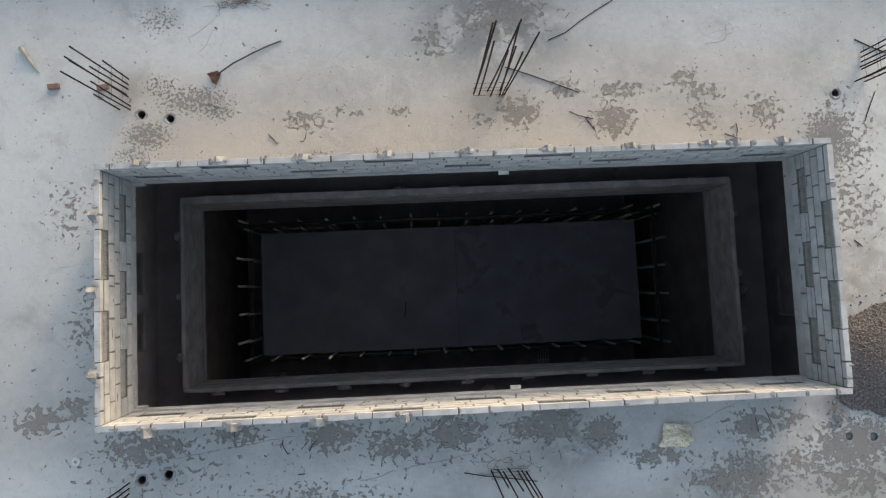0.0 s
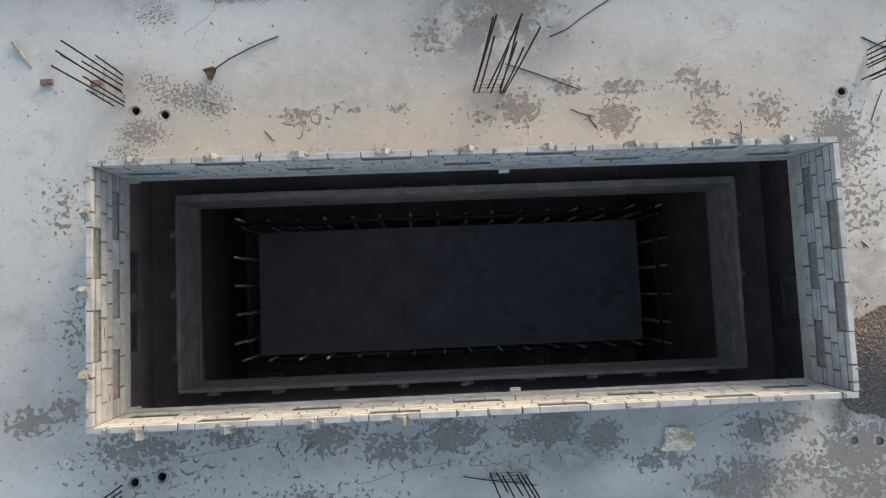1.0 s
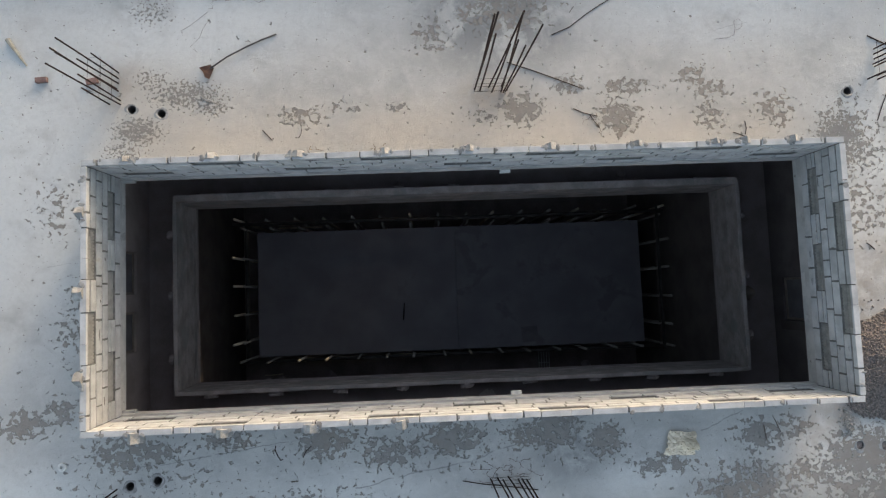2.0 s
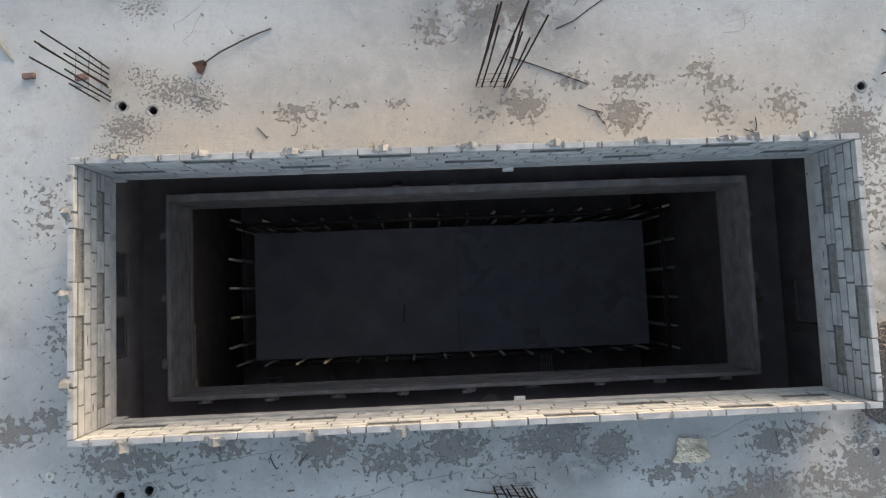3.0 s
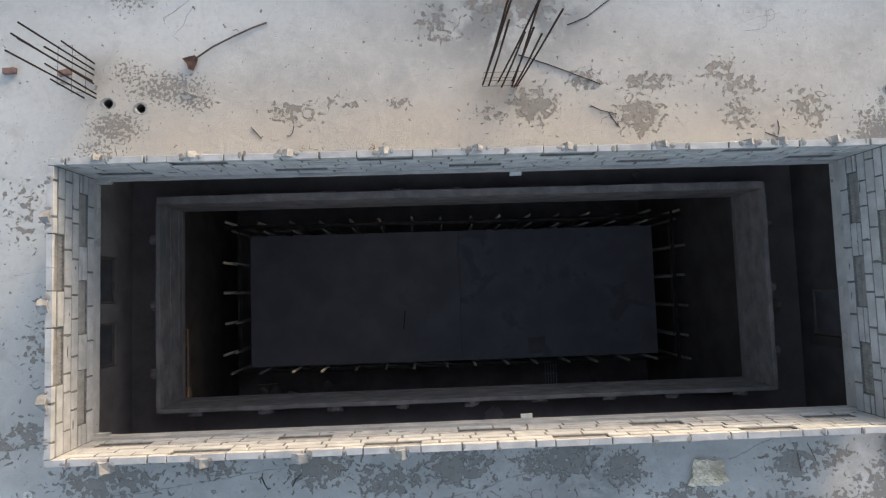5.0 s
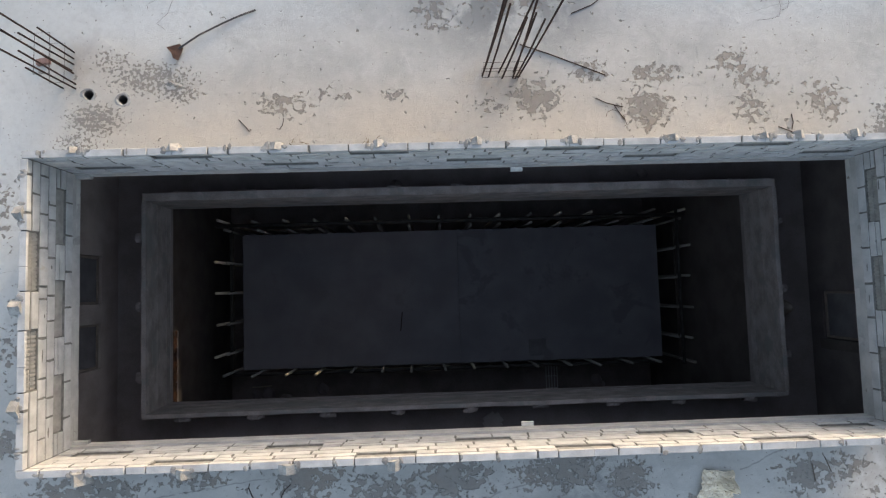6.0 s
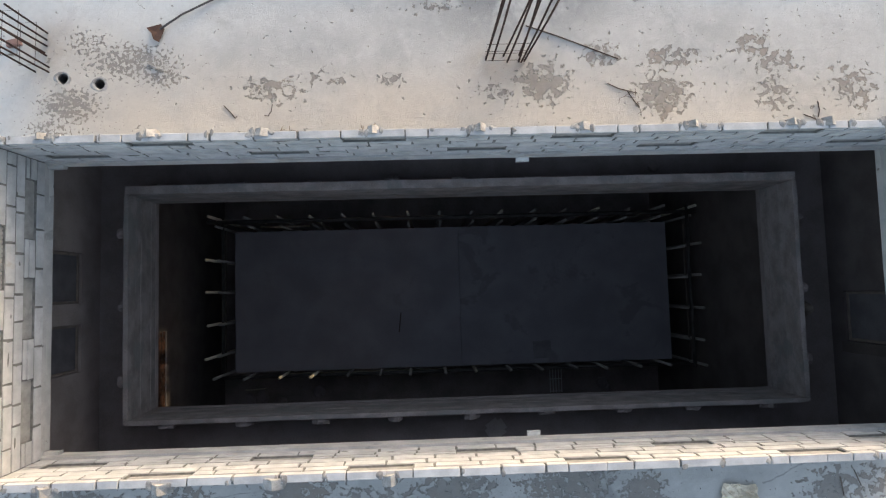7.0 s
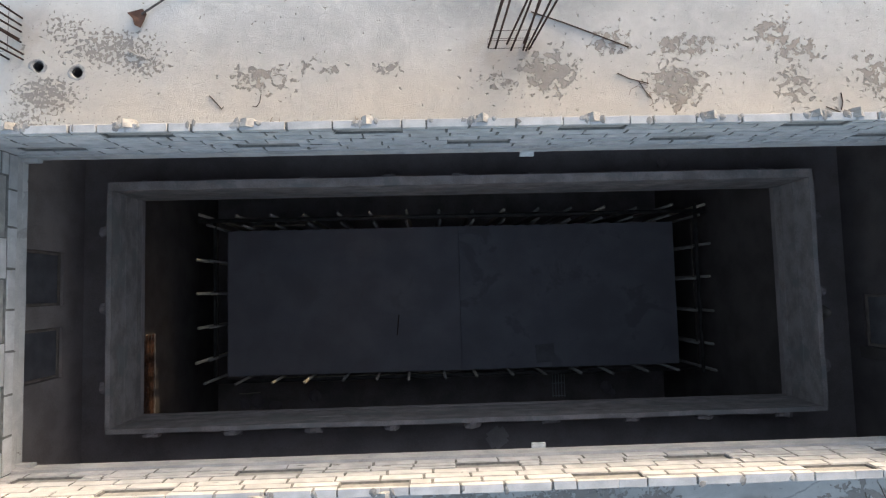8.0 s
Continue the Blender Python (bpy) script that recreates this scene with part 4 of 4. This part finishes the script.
spade = thing("spade", "rusty spade with a long handle lying on the roof", "spade", at=(-5.09, 4.37, 0.0))
bm = bmesh.new()
outline = [(-0.16, 0.07), (-0.05, 0.10), (0.07, 0.13), (0.13, 0.05), (0.09, -0.06), (0.04, -0.17), (-0.05, -0.12), (-0.08, -0.02)]
top = [bm.verts.new((x, y, 0.035 + 0.25 * (x * x + y * y))) for x, y in outline]
low = [bm.verts.new((x, y, 0.029 + 0.25 * (x * x + y * y))) for x, y in outline]
ct, cb = bm.verts.new((0, 0, 0.02)), bm.verts.new((0, 0, 0.014))
for i in range(8):
    j = (i + 1) % 8
    bm.faces.new((top[i], top[j], ct))
    bm.faces.new((low[j], low[i], cb))
    bm.faces.new((top[j], top[i], low[i], low[j]))
part("blade", bm, M_RUST, spade, "rusty iron blade")
bm = bmesh.new()
tube(bm, [(0.06, 0.04, 0.05), (0.4, 0.27, 0.055), (0.8, 0.48, 0.04), (1.10, 0.62, 0.03), (1.37, 0.72, 0.025)], 0.016, 8)
part("handle", bm, M_HANDLE, spade, "dark wooden handle", True)

stick = bmesh.new()
tube(stick, [(-8.95, 5.09, 0.05), (-8.82, 4.90, 0.045), (-8.70, 4.70, 0.02), (-8.60, 4.58, 0.015)], 0.05, 7, 0.25)
tagged(part("wood_stick", roughen(stick, 0.01, 9), M_STICK), "short pale stick of split wood", "stick")

offcut = bmesh.new()
tube(offcut, [(x, y, 0.018) for x, y in [(-5.24, 3.86), (-5.11, 3.79), (-4.98, 3.74)]], 0.018, 6, 0.6)
tagged(part("wood_offcut", roughen(offcut, 0.008, 12), M_COLLAR), "short pale offcut of wood on the roof", "offcut")

LOOSE = [
    ("steel_bar", 0.010, [(1.83, 4.95), (2.2, 5.1), (2.55, 5.36), (2.85, 5.55), (3.25, 5.78)], "long dark steel bar lying on the roof"),
    ("steel_bar", 0.010, [(0.89, 4.40), (1.4, 4.22), (1.9, 4.02), (2.39, 3.82)], "dark steel bar lying beside the column bars"),
    ("steel_bar", 0.008, [(2.20, 3.41), (2.38, 3.32), (2.68, 3.24)], "short bent steel bar on the roof"),
    ("steel_bar", 0.007, [(2.52, 3.28), (2.62, 3.12), (2.70, 3.02)], "short bent steel bar on the roof"),
    ("steel_bar", 0.008, [(-4.03, 3.15), (-3.92, 3.03), (-3.85, 2.94), (-3.82, 2.98)], "small hooked steel bar on the roof"),
    ("steel_bar", 0.006, [(-3.39, 2.98), (-3.33, 2.97), (-3.28, 3.04), (-3.26, 3.16)], "small hooked steel bar on the roof"),
    ("steel_bar", 0.008, [(-3.89, -2.99), (-3.91, -3.06), (-3.85, -3.2), (-3.80, -3.27), (-3.76, -3.25)], "small hooked steel bar on the roof"),
    ("steel_bar", 0.007, [(-3.38, -3.24), (-3.32, -3.12), (-3.22, -3.03)], "small bent steel bar on the roof"),
    ("steel_bar", 0.012, [(-3.61, -3.68), (-3.48, -3.67)], "short steel offcut on the roof"),
    ("steel_bar", 0.009, [(-0.34, -3.82), (0.05, -3.90), (0.5, -3.96), (1.11, -4.06)], "dark steel bar across the foot of the column bars"),
    ("steel_bar", 0.012, [(8.41, 4.77), (8.7, 4.62), (9.1, 4.44)], "dark steel bar lying on the roof"),
    ("steel_bar", 0.009, [(8.76, 3.63), (8.6, 3.3), (8.47, 2.98)], "dark steel bar lying on the roof"),
    ("steel_bar", 0.009, [(5.63, -3.03), (5.67, -3.32)], "short steel offcut on the roof"),
    ("steel_bar", 0.009, [(5.86, -2.93), (5.96, -3.18)], "short steel offcut on the roof"),
    ("steel_bar", 0.008, [(-4.84, -2.62), (-4.83, -2.9)], "short steel offcut on the roof"),
    ("steel_bar", 0.010, [(8.02, 0.48), (8.10, 0.42), (8.18, 0.34)], "short dark steel bar beside the wall"),
    ("steel_bar", 0.008, [(2.22, 5.41), (2.31, 5.53)], "short steel offcut on the roof"),
    ("steel_bar", 0.008, [(5.70, 3.05), (5.72, 2.9), (5.69, 2.78)], "bent rusty bar end beside the wall"),
    ("steel_bar", 0.008, [(5.45, 2.83), (5.6, 2.77), (5.77, 2.70)], "bent rusty bar end beside the wall"),
]
for n, r, pts, text in LOOSE:
    bm = bmesh.new()
    tube(bm, [(x, y, r + 0.002) for x, y in pts], r, 6)
    tagged(part(n, bm, M_WIRE if "offcut" in text else M_REBAR), text, "steel bar", "loose steel bars")

rng = random.Random(11)
for cx, cy, n in ((-4.6, 5.95, 34), (2.6, 3.2, 3), (0.6, -3.74, 14)):
    bm = bmesh.new()
    for _ in range(n):
        x, y, a = cx + rng.uniform(-0.4, 0.4), cy + rng.uniform(-0.12, 0.15), rng.uniform(0, 6.3)
        pts = []
        for k in range(7):
            pts.append((x, y, 0.006 + 0.03 * abs(math.sin(k + x))))
            a += rng.uniform(-1.3, 1.3)
            x, y = x + 0.07 * math.cos(a), y + 0.05 * math.sin(a)
        tube(bm, pts, 0.0035, 4)
    tagged(part("wire_tangle", bm, M_RUST), "tangle of thin binding wire on the roof", "wire", "wire tangles")

for cx, cy, n in ((-3.01, 2.70, 7), (-1.78, 2.73, 7)):
    weed = thing("dry_weed", "small dry brown weed in a crack of the roof", "weed", "dry weeds", at=(cx, cy, 0))
    for _ in range(n):
        bm = bmesh.new()
        x, y, a = rng.uniform(-0.12, 0.12), rng.uniform(-0.05, 0.05), rng.uniform(0, 6.3)
        tube(bm, [(x, y, 0.0), (x + 0.03 * math.cos(a), y + 0.03 * math.sin(a), 0.03), (x + 0.07 * math.cos(a), y + 0.07 * math.sin(a), 0.03 + rng.uniform(-0.02, 0.02))], 0.006, 4, 0.5)
        part("stalk", bm, M_STRAW, weed)

for pts in ([(5.19, 4.78), (5.46, 4.8), (5.61, 4.86), (5.64, 5.01), (5.62, 5.15), (5.72, 5.2), (5.8, 5.12), (5.76, 5.0), (5.65, 4.96)], [(-5.08, 5.59), (-5.25, 5.45), (-5.43, 5.31), (-5.6, 5.22), (-5.57, 5.1)], [(-5.04, 5.44), (-5.17, 5.26), (-5.24, 5.06), (-5.43, 4.88), (-5.29, 4.77)]):
    bm = bmesh.new()
    tube(bm, [(x, y, 0.006) for x, y in pts], 0.0025, 5)
    tagged(part("thin_wire", bm, M_WIRE), "thin curled binding wire lying on the roof", "wire", "loose wires")

# small spilt pile of broken stone
bits, bf = [], []
rng = np.random.default_rng(17)
for _ in range(70):
    x, y = 7.33 + rng.normal() * 0.07, -3.05 + rng.normal() * 0.16
    q = rng.uniform(0.014, 0.036) * np.array([1, rng.uniform(0.6, 1), rng.uniform(0.5, 0.9)])
    bf.append(itri + len(bits) * len(iv))
    bits.append(iv * q * rng.uniform(0.75, 1.2, (len(iv), 1)) + (x, y, q[2] * 0.7 + 0.05 * math.exp(-((x - 7.33) / 0.1) ** 2 - ((y + 3.05) / 0.2) ** 2)))
me = bpy.data.meshes.new("rubble_pile")
me.from_pydata(np.concatenate(bits).tolist(), [], np.concatenate(bf).tolist())
me.materials.append(M_POCKET)
tagged(new("rubble_pile", me), "small spilt pile of pale broken stone on the roof", "rubble", kind="stuff")

# crumpled cement sack
bm = bmesh.new()
bmesh.ops.create_grid(bm, x_segments=26, y_segments=22, size=0.5)
for v in bm.verts:
    x, y = v.co.x, v.co.y
    lump = math.exp(-((x - 0.3) ** 2 + (y - 0.02) ** 2) / 0.045)
    v.co.z = 0.012 + 0.11 * abs(noise.noise(Vector((x * 4, y * 4, 1)))) + 0.05 * abs(noise.noise(Vector((x * 11, y * 9, 6)))) + 0.34 * lump * (1 + noise.noise(Vector((x * 14, y * 14, 4))))
    v.co.x, v.co.y = x * (0.56 - 0.14 * y) + 0.08 * y + 0.03 * noise.noise(Vector((y * 3, x, 2))), y * 0.44 - 0.03 * x + 0.03 * noise.noise(Vector((x * 3, y, 7)))
sack = tagged(part("cement_sack", bm, M_TARP), "empty crumpled cream cement sack on the roof", "sack")
sack.location = (3.95, -3.30, 0.0)
mod = sack.modifiers.new("thickness", "SOLIDIFY")
mod.thickness, mod.offset = 0.006, 1.0

# pale ring
bm = bmesh.new()
a = [[bm.verts.new((r * math.cos(q), r * math.sin(q), z)) for q in (2 * math.pi * k / 20 for k in range(20))] for r, z in ((0.085, 0.0), (0.08, 0.03), (0.03, 0.035), (0.025, 0.004))]
for i in range(3):
    for k in range(20):
        bm.faces.new((a[i][k], a[i][(k + 1) % 20], a[i + 1][(k + 1) % 20], a[i + 1][k]))
tagged(part("pale_ring", roughen(bm, 0.004, 20), M_PALE), "small pale cement ring on the roof", "ring").location = (-7.89, -3.20, 0.002)

# ---- things at the slab's edge and on the lower floors ----
for x, y, s in ((0.78, Y1, -1), (0.80, Y0, 1)):
    bm = bmesh.new()
    box(bm, -0.11, 0.10, -0.02 if s > 0 else -0.07, 0.07 if s > 0 else 0.02, -0.05, 0.0)
    bmesh.ops.subdivide_edges(bm, edges=list(bm.edges), cuts=2)
    ob = tagged(part("form_board", roughen(bm, 0.012, 8, x), M_PALE), "pale end of form board sticking out below the curb", "board", "form board ends")
    ob.location = (x, y, -0.12)

bm = bmesh.new()
box(bm, -0.22, 0.22, -0.2, 0.2, 0.0, 0.03)
bmesh.ops.bevel(bm, geom=[e for e in bm.edges if abs(e.verts[0].co.z - e.verts[1].co.z) > 0.01], offset=0.08, segments=2, affect="EDGES")
tagged(part("square_board", roughen(bm, 0.015, 6), M_INNERPALE), "square grey board lying on the floor", "board").matrix_basis = pose(0.57, -2.93, FLOOR, 0, 0, 35)
bm = bmesh.new()
bmesh.ops.create_icosphere(bm, subdivisions=3, radius=1.0)
for v in bm.verts:
    fat = 1.0 - 0.18 * max(0.0, v.co.z) + 0.06 * math.sin(v.co.z * 7)
    v.co = (0.15 * v.co.x * fat, 0.19 * v.co.y * fat, max(0.44 * v.co.z, -0.40) + 0.40)
bag = tagged(part("cement_bag", roughen(bm, 0.03, 5), M_BAG, smooth=True), "upright dusty brown cement bag beside the parapet", "sack")
bag.location = (7.18, -0.52, FLOOR)
for x, y, r in ((-1.51, 2.55, 0.15), (4.3, 2.72, 0.13)):
    bm = bmesh.new()
    bmesh.ops.create_icosphere(bm, subdivisions=2, radius=r)
    for v in bm.verts:
        v.co.z = max(v.co.z * 0.7, -0.25 * r)
    ob = tagged(part("rubble_lump", roughen(bm, 0.08 * r * 4, 4 / r * 0.3, x), M_INNER), "lump of grey rubble on the floor", "rubble", "rubble lumps")
    ob.location = (x, y, FLOOR + 0.25 * r)

grille = thing("steel_grille", "pale steel grille lying on the lowest floor", "grille", at=(3.58, -3.1, GROUND))
for k in range(5):
    bm = bmesh.new()
    tube(bm, [(-0.2 + 0.1 * k, 0.42, 0.034), (-0.2 + 0.1 * k, -0.48, 0.034)], 0.016, 6)
    part("bar", bm, M_PALE, grille)
for y in (0.38, -0.02, -0.44):
    bm = bmesh.new()
    tube(bm, [(-0.225, y, 0.012), (0.225, y, 0.012)], 0.012, 6)
    part("tie", bm, M_PALE, grille)

bm = bmesh.new()
tube(bm, [(-1.59, -0.53, DECK + 0.018), (-1.62, -0.8, DECK + 0.02), (-1.65, -1.09, DECK + 0.018)], 0.016, 6)
tagged(part("steel_bar", bm, M_REBAR), "dark steel bar lying on the deck", "steel bar", "loose steel bars")
bm = bmesh.new()
box(bm, -0.26, 0.26, -0.25, 0.25, 0, 0.025)
tagged(part("square_board", bevelled(bm, 0.004), M_BOARD), "dark square board lying on the deck", "board").matrix_basis = pose(2.45, -1.70, DECK + 0.006, 0, 0, 3)
bm = bmesh.new()
tube(bm, [(-7.1, -3.15, 0.03), (-6.8, -3.15, 0.035), (-6.4, -3.12, 0.03)], 0.02, 6)
tagged(part("timber_batten", bm, M_WOOD), "pale batten lying on the lowest floor", "batten").location.z = GROUND
rng = random.Random(21)
for x, y, q in ((-6.9, -3.45, 0.2), (-6.5, -3.42, 0.24), (-5.9, -3.6, 0.2), (5.39, -3.48, 0.12), (5.2, -3.3, 0.2), (-4.6, -3.3, 0.2)):
    bm = bmesh.new()
    bmesh.ops.create_icosphere(bm, subdivisions=2, radius=q)
    for v in bm.verts:
        v.co.z = max(v.co.z * 0.6, -0.2 * q)
    ob = tagged(part("rubble_lump", roughen(bm, 0.3 * q, 1.2 / q, x), M_INNER), "lump of dusty rubble on the lowest floor", "rubble", "rubble lumps")
    ob.location = (x, y, GROUND + 0.2 * q)

grit, gf = [], []
rng = np.random.default_rng(8)
spots = [(-6.3, 3.3, 1.2, 0.8, 90), (-5.5, 2.75, 1.5, 0.2, 40), (3.3, 3.4, 1.2, 0.7, 80), (1.0, 3.4, 1.0, 0.5, 60), (-2.0, 2.75, 4.0, 0.25, 90), (3.5, 2.7, 2.8, 0.2, 60), (8.0, 2.0, 0.9, 2.0, 110), (-8.0, 0.0, 0.7, 2.5, 70), (0.0, -3.2, 6.0, 0.6, 160), (7.0, -3.6, 1.2, 0.7, 120), (0.0, 5.0, 8.5, 1.0, 110), (-8.2, 3.6, 0.9, 1.5, 40)]
for cx, cy, sx, sy, n in spots:
    for _ in range(n):
        x, y = cx + rng.normal() * sx * 0.6, cy + rng.normal() * sy * 0.6
        if -7.1 < x < 7.1 and -2.6 < y < 2.6:
            continue
        q = rng.uniform(0.004, 0.012) * np.array([1, rng.uniform(0.5, 1), rng.uniform(0.3, 0.7)])
        gf.append(itri + len(grit) * len(iv))
        grit.append(iv * q * rng.uniform(0.7, 1.2, (len(iv), 1)) + (x, y, q[2] * 0.6))
me = bpy.data.meshes.new("grit")
me.from_pydata(np.concatenate(grit).tolist(), [], np.concatenate(gf).tolist())
me.materials.append(M_GRIT)
tagged(new("grit", me), "scattered crumbs of mortar and stone on the roof", "grit", kind="stuff")
